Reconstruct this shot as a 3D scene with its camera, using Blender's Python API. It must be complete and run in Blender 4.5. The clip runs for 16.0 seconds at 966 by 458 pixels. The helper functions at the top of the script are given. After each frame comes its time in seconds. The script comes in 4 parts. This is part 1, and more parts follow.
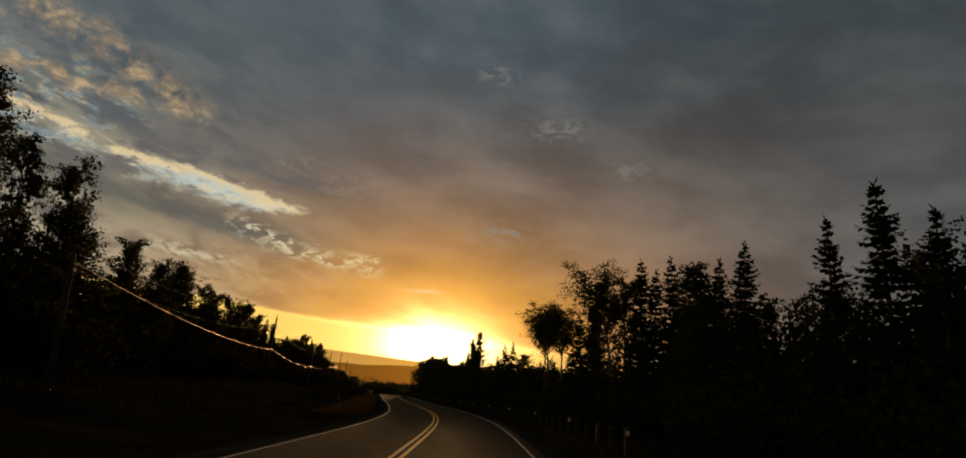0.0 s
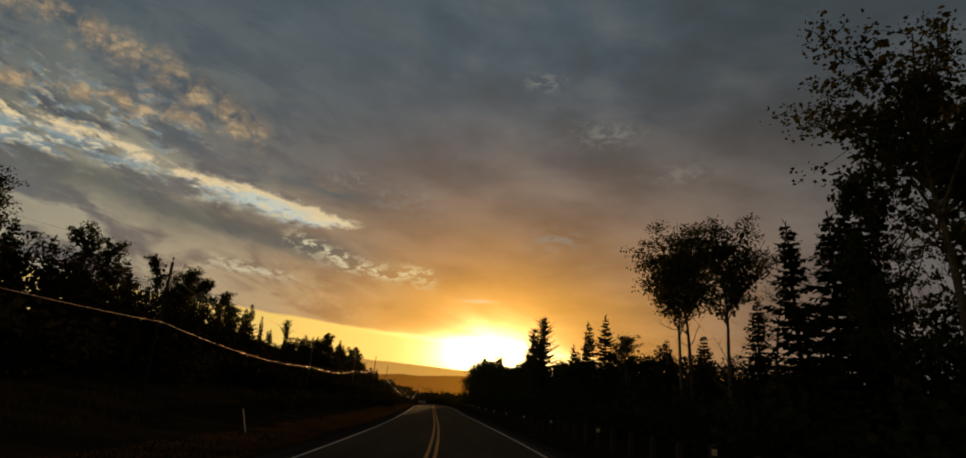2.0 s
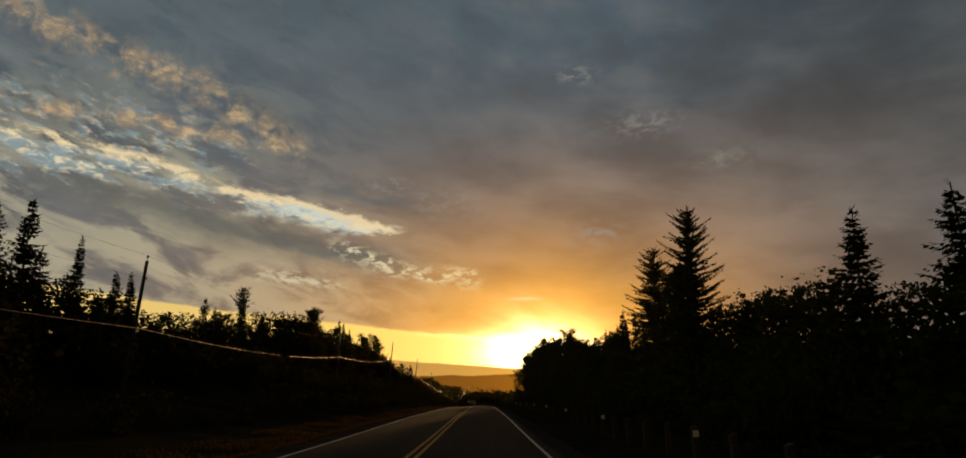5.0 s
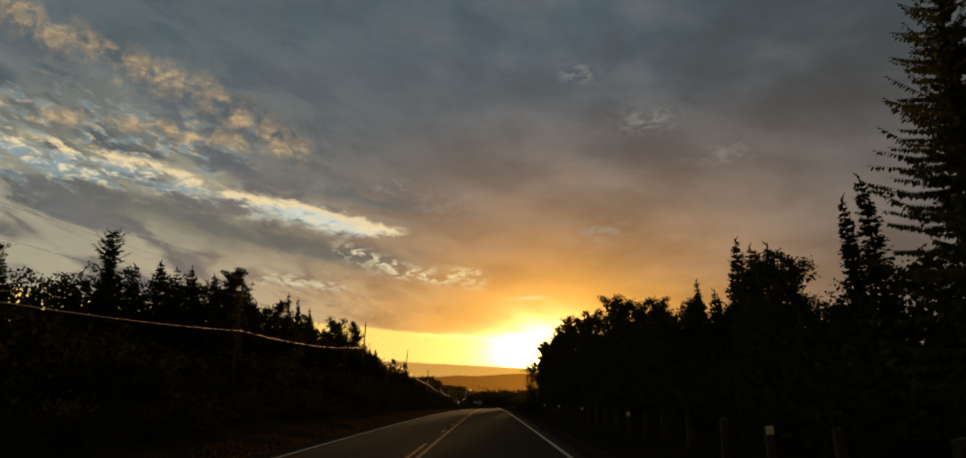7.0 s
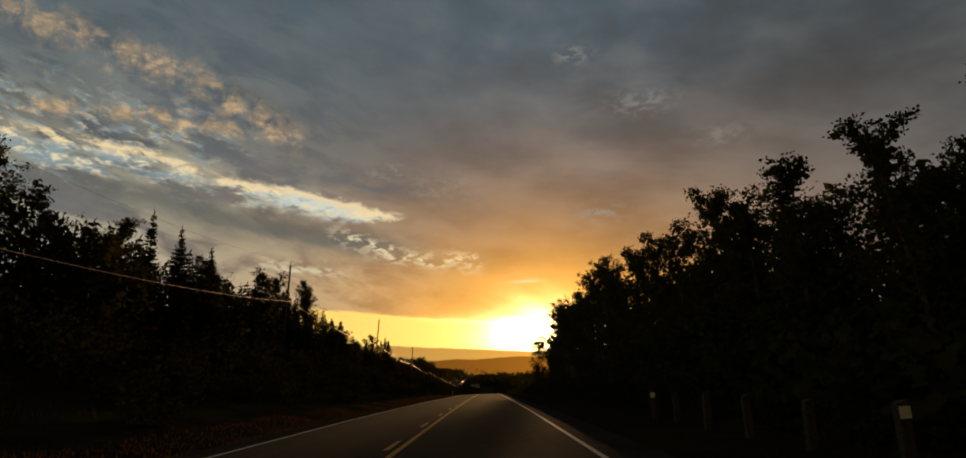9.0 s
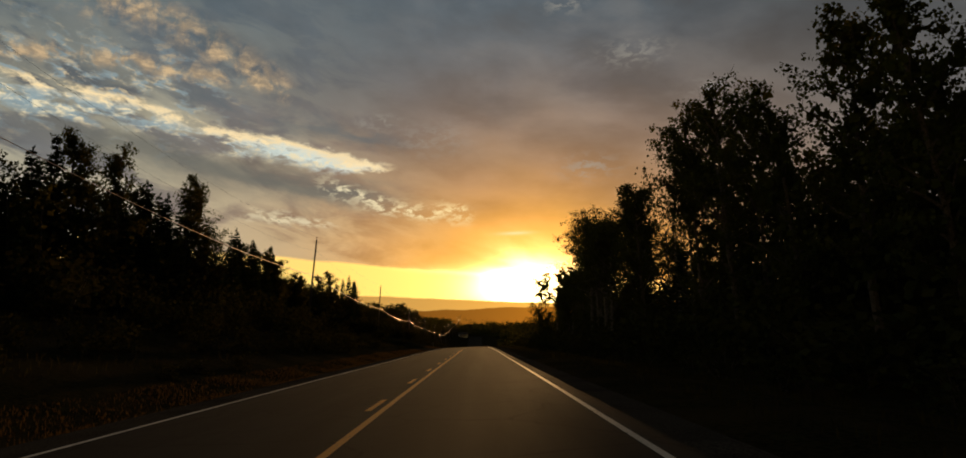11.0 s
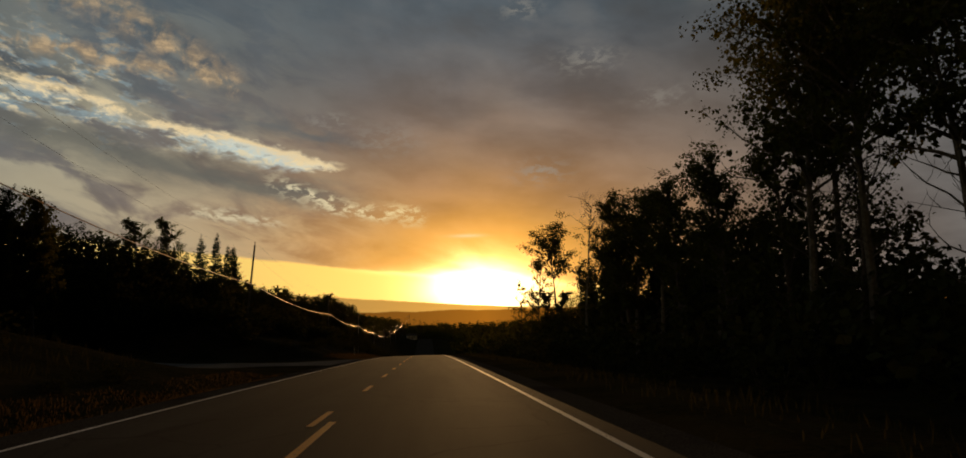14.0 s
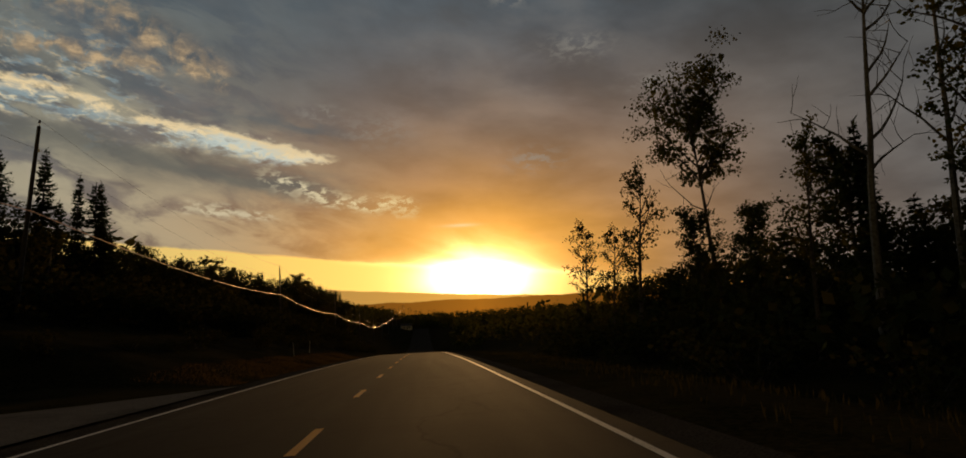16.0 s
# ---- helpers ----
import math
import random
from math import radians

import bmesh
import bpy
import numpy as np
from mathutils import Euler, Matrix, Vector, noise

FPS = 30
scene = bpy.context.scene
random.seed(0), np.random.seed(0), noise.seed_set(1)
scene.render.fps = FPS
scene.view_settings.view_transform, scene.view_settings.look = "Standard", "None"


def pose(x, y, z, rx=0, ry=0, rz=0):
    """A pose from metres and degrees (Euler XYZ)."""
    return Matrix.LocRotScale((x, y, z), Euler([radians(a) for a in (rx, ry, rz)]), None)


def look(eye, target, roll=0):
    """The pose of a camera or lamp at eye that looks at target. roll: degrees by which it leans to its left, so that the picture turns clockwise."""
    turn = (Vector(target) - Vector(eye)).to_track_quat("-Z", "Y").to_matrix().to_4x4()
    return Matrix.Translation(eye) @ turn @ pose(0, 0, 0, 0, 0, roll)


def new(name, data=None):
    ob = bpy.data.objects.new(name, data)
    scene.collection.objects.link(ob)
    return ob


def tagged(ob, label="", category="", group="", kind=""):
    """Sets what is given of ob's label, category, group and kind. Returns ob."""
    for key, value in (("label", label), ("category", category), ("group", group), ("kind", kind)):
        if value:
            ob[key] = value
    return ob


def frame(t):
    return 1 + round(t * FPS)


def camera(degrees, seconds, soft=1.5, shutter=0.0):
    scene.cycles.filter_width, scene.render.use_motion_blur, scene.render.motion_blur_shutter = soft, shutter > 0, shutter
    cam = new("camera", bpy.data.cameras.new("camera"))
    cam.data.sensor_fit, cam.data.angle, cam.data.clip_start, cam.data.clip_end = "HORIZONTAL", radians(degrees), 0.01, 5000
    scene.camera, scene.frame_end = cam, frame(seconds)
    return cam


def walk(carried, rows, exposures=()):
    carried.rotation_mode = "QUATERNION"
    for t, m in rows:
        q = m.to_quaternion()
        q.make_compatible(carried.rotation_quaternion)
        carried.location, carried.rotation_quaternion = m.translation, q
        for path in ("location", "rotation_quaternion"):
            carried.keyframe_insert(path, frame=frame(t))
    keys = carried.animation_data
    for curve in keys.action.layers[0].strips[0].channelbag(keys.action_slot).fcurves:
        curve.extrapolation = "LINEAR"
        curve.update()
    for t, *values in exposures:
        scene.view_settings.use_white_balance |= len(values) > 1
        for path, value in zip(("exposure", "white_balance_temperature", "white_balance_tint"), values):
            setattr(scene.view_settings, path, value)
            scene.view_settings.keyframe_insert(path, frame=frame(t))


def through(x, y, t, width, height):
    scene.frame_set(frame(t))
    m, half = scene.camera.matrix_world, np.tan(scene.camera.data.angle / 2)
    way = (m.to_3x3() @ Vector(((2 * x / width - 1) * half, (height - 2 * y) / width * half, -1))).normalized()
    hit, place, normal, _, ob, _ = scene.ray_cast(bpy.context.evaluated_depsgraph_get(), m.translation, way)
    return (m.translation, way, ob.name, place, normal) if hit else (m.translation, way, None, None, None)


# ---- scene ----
cam = camera(71.75, 16.0, soft=1.7)
PATH = [
    (0.0, (-5.585, -0.010, 1.292), (-2.764, 19.193, 6.119), 2.92),
    (0.5, (-4.190, 11.002, 1.281), (-2.109, 30.287, 6.157), 3.32),
    (1.0, (-2.682, 21.998, 1.312), (-1.255, 41.337, 6.210), 3.13),
    (1.5, (-1.377, 32.956, 1.258), (0.014, 52.281, 6.219), 2.69),
    (2.0, (-0.434, 43.885, 1.220), (0.835, 63.202, 6.245), 2.17),
    (2.5, (0.270, 54.801, 1.245), (1.191, 74.184, 6.086), 1.52),
    (3.0, (0.785, 65.672, 1.215), (1.444, 85.098, 5.926), 1.33),
    (3.5, (1.484, 76.442, 1.261), (1.876, 95.864, 6.018), 0.13),
    (4.0, (1.854, 87.075, 1.090), (2.092, 106.511, 5.797), 0.08),
    (4.2, (1.955, 91.312, 1.113), (2.110, 110.735, 5.877), -0.27),
    (6.3, (1.867, 135.909, 1.107), (1.785, 155.267, 6.136), -0.70),
    (6.5, (1.856, 140.166, 1.183), (1.787, 159.522, 6.216), -1.03),
    (7.0, (1.857, 150.831, 1.232), (1.786, 170.205, 6.194), -1.42),
    (7.5, (1.859, 161.540, 1.254), (1.787, 180.924, 6.178), -1.39),
    (8.0, (1.855, 172.288, 1.187), (1.809, 191.716, 5.935), -1.80),
    (8.2, (1.849, 176.592, 1.192), (1.805, 196.043, 5.845), -2.09),
    (10.3, (1.857, 221.842, 1.184), (1.930, 241.398, 5.375), -2.29),
    (10.5, (1.845, 226.161, 1.158), (1.971, 245.804, 4.916), -2.14),
    (11.0, (1.779, 236.979, 1.111), (2.067, 256.740, 4.176), -2.04),
    (11.5, (1.781, 247.788, 1.030), (2.243, 267.516, 4.285), -2.24),
    (12.0, (1.777, 258.574, 0.980), (2.297, 278.253, 4.507), -2.51),
    (12.5, (1.689, 269.319, 0.879), (2.367, 288.972, 4.525), -1.98),
    (13.0, (1.576, 280.062, 0.728), (2.560, 299.714, 4.310), -1.78),
    (13.5, (1.512, 290.857, 0.691), (3.092, 310.539, 3.872), -1.71),
    (14.0, (1.510, 301.723, 0.528), (3.233, 321.407, 3.621), -1.55),
    (14.5, (1.484, 312.677, 0.490), (3.278, 332.385, 3.389), -1.53),
    (15.0, (1.457, 323.713, 0.375), (3.290, 343.437, 3.134), -1.86),
    (15.5, (1.430, 334.815, 0.127), (3.304, 354.527, 2.940), -2.02),
    (16.0, (1.432, 345.954, 0.017), (3.340, 365.670, 2.779), -2.97),
]
EXPOSURE = [(0.0, -0.42), (1.5, -0.53), (2.0, -0.42), (2.5, -0.38), (4.0, -0.33), (6.4, -0.2), (8.2, -0.18), (10.4, -0.25), (11.5, 0.12), (12.3, 0.14), (13.5, -0.24), (16.0, -0.36)]
walk(cam, [(t, look(eye, target, roll)) for t, eye, target, roll in PATH], EXPOSURE)

# ---- light: low sun ahead, a broken cloud deck, far ridges on the horizon ----
SUN_AZ, SUN_EL = 5.0, 3.6
toward_sun = Vector((math.sin(radians(SUN_AZ)) * math.cos(radians(SUN_EL)),
                     math.cos(radians(SUN_AZ)) * math.cos(radians(SUN_EL)), math.sin(radians(SUN_EL))))
sun_data = bpy.data.lights.new("sun", "SUN")
sun_data.energy, sun_data.angle, sun_data.color = 1.5, radians(0.6), (1.0, 0.55, 0.20)
sun = new("sun", sun_data)
sun.matrix_world = look(toward_sun * 300, (0, 0, 0))


class Graph:
    """Short forms for shader nodes."""

    def __init__(self, tree):
        self.tree = tree

    def put(self, socket, value):
        if isinstance(value, bpy.types.NodeSocket):
            self.tree.links.new(value, socket)
        elif value is not None:
            socket.default_value = value

    def math(self, op, a, b=None, c=None):
        n = self.tree.nodes.new("ShaderNodeMath")
        n.operation = op
        for s, v in zip(n.inputs, (a, b, c)):
            self.put(s, v)
        return n.outputs[0]

    def add(self, a, b):
        return self.math("ADD", a, b)

    def sub(self, a, b):
        return self.math("SUBTRACT", a, b)

    def mul(self, a, b):
        return self.math("MULTIPLY", a, b)

    def div(self, a, b):
        return self.math("DIVIDE", a, b)

    def step(self, lo, hi, x):
        n = self.tree.nodes.new("ShaderNodeMapRange")
        n.interpolation_type = "SMOOTHSTEP"
        flip = lo > hi
        self.put(n.inputs[0], x)
        n.inputs[1].default_value, n.inputs[2].default_value = (hi, lo) if flip else (lo, hi)
        n.inputs[3].default_value, n.inputs[4].default_value = (1, 0) if flip else (0, 1)
        return n.outputs[0]

    def bell(self, x, centre, width):
        d = self.div(self.sub(x, centre), width)
        return self.math("EXPONENT", self.mul(self.mul(d, d), -1.0))

    def line(self, points, x):
        """Straight pieces through the points, level beyond the ends."""
        total = points[0][1]
        for (a, p), (b, q) in zip(points, points[1:]):
            part_way = self.math("MINIMUM", self.math("MAXIMUM", self.sub(x, a), 0.0), b - a)
            total = self.math("MULTIPLY_ADD", part_way, (q - p) / (b - a), total)
        return total

    def decay(self, x, rate):
        return self.math("EXPONENT", self.mul(x, -rate))

    def xyz(self, x, y, z=0.0):
        n = self.tree.nodes.new("ShaderNodeCombineXYZ")
        for s, v in zip(n.inputs, (x, y, z)):
            self.put(s, v)
        return n.outputs[0]

    def noise(self, vector, scale, detail=5.0, rough=0.55, distort=0.0):
        n = self.tree.nodes.new("ShaderNodeTexNoise")
        self.put(n.inputs["Vector"], vector)
        n.inputs["Scale"].default_value, n.inputs["Detail"].default_value = scale, detail
        n.inputs["Roughness"].default_value, n.inputs["Distortion"].default_value = rough, distort
        return n.outputs[0]

    def mix(self, f, a, b, kind="MIX"):
        n = self.tree.nodes.new("ShaderNodeMix")
        n.data_type, n.blend_type = "RGBA", kind
        self.put(n.inputs[0], f)
        for s, v in ((n.inputs[6], a), (n.inputs[7], b)):
            self.put(s, (*v, 1) if isinstance(v, tuple) else v)
        return n.outputs[2]

    def scaled(self, amount, colour):
        n = self.tree.nodes.new("ShaderNodeVectorMath")
        n.operation = "SCALE"
        self.put(n.inputs[0], colour)
        self.put(n.inputs["Scale"], amount)
        return n.outputs[0]


def build_sky():
    world = bpy.data.worlds.new("sky")
    scene.world = world
    world.use_nodes = True
    tree = world.node_tree
    g = Graph(tree)
    back = tree.nodes["Background"]
    coord = tree.nodes.new("ShaderNodeTexCoord")
    split = tree.nodes.new("ShaderNodeSeparateXYZ")
    tree.links.new(coord.outputs["Generated"], split.inputs[0])
    x, y, z = split.outputs
    deg = 180 / math.pi
    u = g.mul(g.math("ARCTAN2", x, y), deg)             # degrees to the right of the road's line
    v = g.mul(g.math("ARCSINE", z), deg)                # degrees above the horizon
    zz = g.add(g.math("MAXIMUM", z, 0.0), 0.10)
    flat = g.xyz(g.div(x, zz), g.div(y, zz), 0.0)       # the deck seen in perspective
    q = g.add(v, g.mul(u, 0.20))
    n1 = g.noise(flat, 1.2, 6, 0.55, 0.2)
    n2 = g.noise(g.xyz(g.mul(u, 0.17), g.mul(q, 0.42), 3.0), 1.0, 7, 0.58, 0.5)
    n4 = g.noise(g.xyz(g.mul(u, 0.07), g.mul(v, 0.16), 11.0), 1.0, 6, 0.55, 0.3)

    # the clear sky behind the deck
    nishita = tree.nodes.new("ShaderNodeTexSky")
    nishita.sky_type, nishita.sun_disc = "NISHITA", False
    nishita.sun_elevation, nishita.sun_rotation = radians(SUN_EL), radians(SUN_AZ)
    clear = g.scaled(0.10, nishita.outputs[0])

    # deck
    deck = g.mix(g.step(0.32, 0.70, n1), (0.075, 0.090, 0.104), (0.150, 0.163, 0.172))
    deck = g.mix(g.mul(g.step(0.40, 0.66, n4), 0.65), deck, (0.185, 0.190, 0.190))
    deck = g.mix(g.mul(g.step(-3.0, -26.0, u), g.step(0.40, 0.56, n2)), deck, (0.400, 0.385, 0.290))
    deck = g.mix(g.mul(g.step(16.0, 30.0, v), g.add(0.45, g.mul(n4, 0.6))), deck, (0.075, 0.118, 0.150))
    deck = g.mix(g.mul(g.step(12.0, 38.0, u), 0.3), deck, (0.115, 0.118, 0.112))
    m1 = g.noise(g.xyz(g.mul(u, 0.11), g.mul(g.add(v, g.mul(u, 0.12)), 0.22), 37.0), 1.0, 5, 0.5, 0.2)
    m2 = g.noise(g.xyz(g.mul(u, 0.24), g.mul(q, 0.46), 41.0), 1.0, 5, 0.55, 0.3)
    deck = g.mix(g.mul(g.step(0.46, 0.70, m1), 0.45), deck, (0.180, 0.195, 0.200))
    deck = g.mix(g.mul(g.step(0.52, 0.32, m1), 0.45), deck, (0.080, 0.087, 0.090))
    deck = g.scaled(g.sub(1.0, g.mul(g.mul(g.step(10.0, 30.0, u), g.step(12.0, 22.0, v)), 0.30)), deck)
    deck = g.mix(g.mul(g.mul(g.step(2.0, -12.0, u), g.step(13.0, 16.0, q)), 0.55), deck, (0.100, 0.135, 0.158))
    deck = g.scaled(g.add(0.82, g.mul(m2, 0.36)), deck)
    haze = g.mul(g.mul(g.step(3.0, -11.0, u), g.bell(v, 8.5, 5.0)), g.step(0.30, 0.62, n2))
    deck = g.mix(g.mul(haze, 0.80), deck, (0.47, 0.42, 0.295))
    in_view = g.mul(g.step(64.0, 36.0, v), g.step(125.0, 50.0, g.math("ABSOLUTE", u)))
    deck = g.scaled(g.add(0.05, g.mul(in_view, 0.95)), deck)      # sky out of view, overhead and away from the sunset, dimmed to darken the land
    du, dv = g.div(g.sub(u, SUN_AZ), 15.5), g.div(g.sub(v, SUN_EL), 8.2)
    e = g.math("SQRT", g.add(g.mul(du, du), g.mul(dv, dv)))
    warm = g.mul(g.decay(e, 1.75), g.add(0.62, g.add(g.mul(n1, 0.5), g.mul(g.sub(m1, 0.25), 0.7))))
    deck = g.mix(g.math("MINIMUM", g.mul(warm, 2.6), 0.75), deck, g.mix(1.0, deck, (0.62, 0.49, 0.29), "MULTIPLY"))
    deck = g.mix(1.0, deck, g.scaled(warm, g.xyz(2.75, 1.08, 0.01)), "ADD")
    mauve = g.mul(g.mul(g.bell(v, 13.0, 7.0), g.bell(u, 5.0, 13.0)), g.step(0.35, 0.6, n4))
    deck = g.mix(1.0, deck, g.scaled(mauve, g.xyz(0.045, 0.020, 0.010)), "ADD")

    # breaks in the deck: a long streak with a lit upper rim, rows of small puffs below, feathered lit wisps above
    f1 = g.noise(g.xyz(g.mul(u, 0.42), g.mul(q, 1.0), 23.0), 1.0, 8, 0.62, 0.3)
    f2 = g.noise(g.xyz(g.mul(u, 0.17), g.mul(q, 0.42), 29.0), 1.0, 6, 0.55, 0.4)
    f3 = g.noise(g.xyz(g.mul(u, 0.52), g.mul(v, 0.50), 31.0), 1.0, 7, 0.58, 0.35)
    f4 = g.noise(g.xyz(g.mul(u, 0.85), g.mul(v, 1.7), 47.0), 1.0, 7, 0.6, 0.4)
    vv = g.add(v, g.add(g.mul(g.sub(f1, 0.5), 2.0), g.mul(g.sub(f2, 0.5), 1.6)))
    lens = g.bell(g.div(g.sub(vv, g.line([(-36, 16.6), (-30, 15.3), (-25, 14.5), (-20, 13.4), (-14, 12.3), (-8, 11.6)], u)), 1.35), 0.0, 1.0)
    lens = g.mul(g.mul(lens, g.step(-3.0, -11.0, u)), g.step(-40.0, -29.0, u))
    deck = g.mix(g.mul(lens, 0.85), deck, (0.150, 0.150, 0.130))
    rise = g.sub(vv, g.line([(-30, 19.6), (-16, 18.2), (-6, 16.2)], u))
    shade = g.mul(g.mul(g.bell(rise, 0.0, 1.3), g.step(-3.0, -10.0, u)), g.step(0.36, 0.6, f2))
    deck = g.mix(g.mul(shade, 0.65), deck, (0.120, 0.140, 0.150))
    blue = g.mix(0.3, (0.34, 0.46, 0.50), clear)
    field = g.mul(g.mul(g.step(-17.0, -27.0, u), g.bell(v, 19.3, 3.2)), g.step(0.48, 0.61, f1))
    sky = g.mix(g.mul(field, 0.75), deck, g.mix(g.step(0.46, 0.62, f4), blue, (0.78, 0.62, 0.38)))
    top = g.line([(-40, 19.6), (-33, 19.1), (-27.4, 18.6), (-22.2, 17.0), (-16.8, 16.6), (-13.1, 15.6), (-7.5, 14.3), (0, 13.0)], u)
    thick = g.line([(-40, 3.0), (-28, 2.0), (-22, 1.3), (-17, 2.0), (-13, 1.7), (-9.5, 0.8), (-7, 0.25)], u)
    down = g.sub(top, g.add(g.add(v, g.mul(g.sub(vv, v), 0.7)), g.mul(g.sub(f4, 0.5), 1.1)))
    gap = g.mul(g.mul(g.step(-0.35, 0.20, down), g.step(1.25, 0.60, g.div(down, thick))), g.step(-6.2, -8.5, u))
    gap = g.mul(gap, g.math("MAXIMUM", g.step(0.40, 0.56, f1), g.mul(g.step(-22.0, -16.0, u), 0.92)))
    tear = g.step(0.34, 0.52, g.add(f4, g.mul(g.bell(down, 0.2, 0.8), 0.16)))
    gap = g.mul(gap, g.add(0.30, g.mul(tear, 0.70)))
    inside = g.mix(g.step(-25.0, -15.0, u), blue, (0.70, 0.80, 0.74))
    inside = g.mix(g.mul(g.step(0.48, 0.64, f4), 0.85), inside, (0.98, 0.84, 0.54))
    inside = g.mix(g.mul(g.bell(down, 0.15, 0.55), 0.9), inside, (1.08, 0.82, 0.44))
    sky = g.mix(g.mul(gap, 0.95), sky, inside)
    row = g.bell(g.sub(vv, g.line([(-13.5, 13.1), (-11.5, 12.3), (-9, 11.3), (-6.6, 10.5), (-1.0, 10.2), (1.0, 10.0)], u)), 0.0, 0.75)
    puffs = g.mul(g.mul(row, g.mul(g.step(0.6, -1.2, u), g.step(-14.0, -11.5, u))), g.step(0.46, 0.58, f4))
    low = g.mul(g.bell(g.sub(vv, g.line([(-20, 10.2), (-12, 9.4)], u)), 0.0, 0.42), g.mul(g.step(-21.0, -17.0, u), g.step(-11.0, -13.5, u)))
    puffs = g.math("MAXIMUM", puffs, g.mul(low, g.mul(g.step(0.44, 0.56, f4), 0.8)))
    dash = g.mul(g.bell(v, 8.35, 0.14), g.bell(u, 3.6, 1.3))
    sky = g.mix(g.math("MAXIMUM", g.mul(puffs, 0.9), g.mul(dash, 0.8)), sky, g.mix(g.step(-12.0, 0.0, u), (0.86, 0.74, 0.48), (1.05, 0.78, 0.36)))
    vw = g.add(v, g.add(g.mul(g.sub(f3, 0.5), 2.2), g.mul(g.sub(f2, 0.5), 1.2)))
    wisp = g.bell(g.sub(vw, g.line([(-40, 28.5), (-37, 27.2), (-30, 25.5), (-25, 24.9), (-22.9, 23.8), (-15.5, 20.4), (-12, 18.8)], u)), 0.0, 1.15)
    wisp = g.mul(g.mul(wisp, g.step(-14.0, -17.0, u)), g.step(0.40, 0.62, f3))
    second = g.bell(g.sub(vw, g.line([(-37, 20.9), (-27.4, 21.6), (-22.6, 21.1), (-17.7, 20.9), (-14.5, 19.8)], u)), 0.0, 0.6)
    second = g.mul(g.mul(second, g.step(-14.0, -16.0, u)), g.step(0.44, 0.58, f3))
    wisp = g.math("MAXIMUM", wisp, second)
    sky = g.mix(g.mul(wisp, 0.85), sky, g.mix(g.step(0.40, 0.66, f4), (0.36, 0.27, 0.175), (0.70, 0.49, 0.27)))
    for cu, cv, su, sv, much in ((9.0, 27.0, 1.6, 0.7, 0.5), (14.7, 22.6, 2.6, 1.0, 0.4), (10.3, 13.6, 2.2, 0.9, 0.5), (-8.3, 18.0, 1.6, 0.6, 0.5), (21.0, 19.0, 2.2, 0.8, 0.3), (-3.5, 16.5, 3.0, 1.2, 0.3)):
        spot = g.mul(g.mul(g.bell(u, cu, su), g.bell(v, cv, sv)), g.step(0.44, 0.62, f4))
        sky = g.mix(g.mul(spot, much), sky, (0.40, 0.37, 0.31))

    # clear strip under the deck, brightest beside the sun
    edge = g.add(g.sub(5.12, g.mul(u, 0.095)), g.mul(g.sub(n2, 0.5), 0.7))
    under = g.step(0.10, -0.14, g.sub(v, edge))
    away = g.math("ABSOLUTE", g.sub(u, SUN_AZ))
    strip = g.mix(g.step(2.0, 30.0, away), (1.65, 0.98, 0.17), (0.98, 0.68, 0.21))
    strip = g.mix(g.step(9.0, 22.0, u), strip, (0.70, 0.30, 0.06))
    sky = g.mix(under, sky, strip)
    rim = g.mul(g.bell(g.sub(v, edge), -0.1, 0.22), g.step(14.0, 2.0, away))
    sky = g.mix(1.0, sky, g.scaled(g.mul(rim, 0.8), g.xyz(1.0, 0.7, 0.25)), "ADD")
    ds, dt = g.div(g.sub(u, SUN_AZ), 1.9), g.add(g.sub(v, SUN_EL + 0.3), g.mul(g.sub(f2, 0.5), 2.6))
    a = g.math("SQRT", g.add(g.mul(ds, ds), g.mul(dt, dt)))
    core = g.add(g.mul(g.bell(a, 0.0, 1.9), 11.0), g.mul(g.decay(a, 0.50), 2.6))
    core = g.mul(core, g.sub(1.0, g.mul(g.step(-0.2, 0.9, g.sub(v, edge)), 0.5)))
    sky = g.mix(1.0, sky, g.scaled(core, g.xyz(1.0, 0.70, 0.30)), "ADD")

    # far ridges, sunlit haze painted in: both colours glow stronger towards the sun
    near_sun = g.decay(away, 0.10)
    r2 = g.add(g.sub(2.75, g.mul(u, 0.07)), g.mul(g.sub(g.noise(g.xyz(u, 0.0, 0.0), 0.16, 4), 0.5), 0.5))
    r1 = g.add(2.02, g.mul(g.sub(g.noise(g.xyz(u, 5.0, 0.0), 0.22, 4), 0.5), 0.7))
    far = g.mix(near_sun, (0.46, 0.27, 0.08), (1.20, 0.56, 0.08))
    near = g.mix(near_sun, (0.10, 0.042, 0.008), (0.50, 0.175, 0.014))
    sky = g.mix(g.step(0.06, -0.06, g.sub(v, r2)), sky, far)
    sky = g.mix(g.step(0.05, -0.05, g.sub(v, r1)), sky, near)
    sky = g.mix(g.step(0.3, -1.5, v), sky, (0.02, 0.014, 0.008))
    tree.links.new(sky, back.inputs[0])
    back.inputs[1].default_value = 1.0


build_sky()


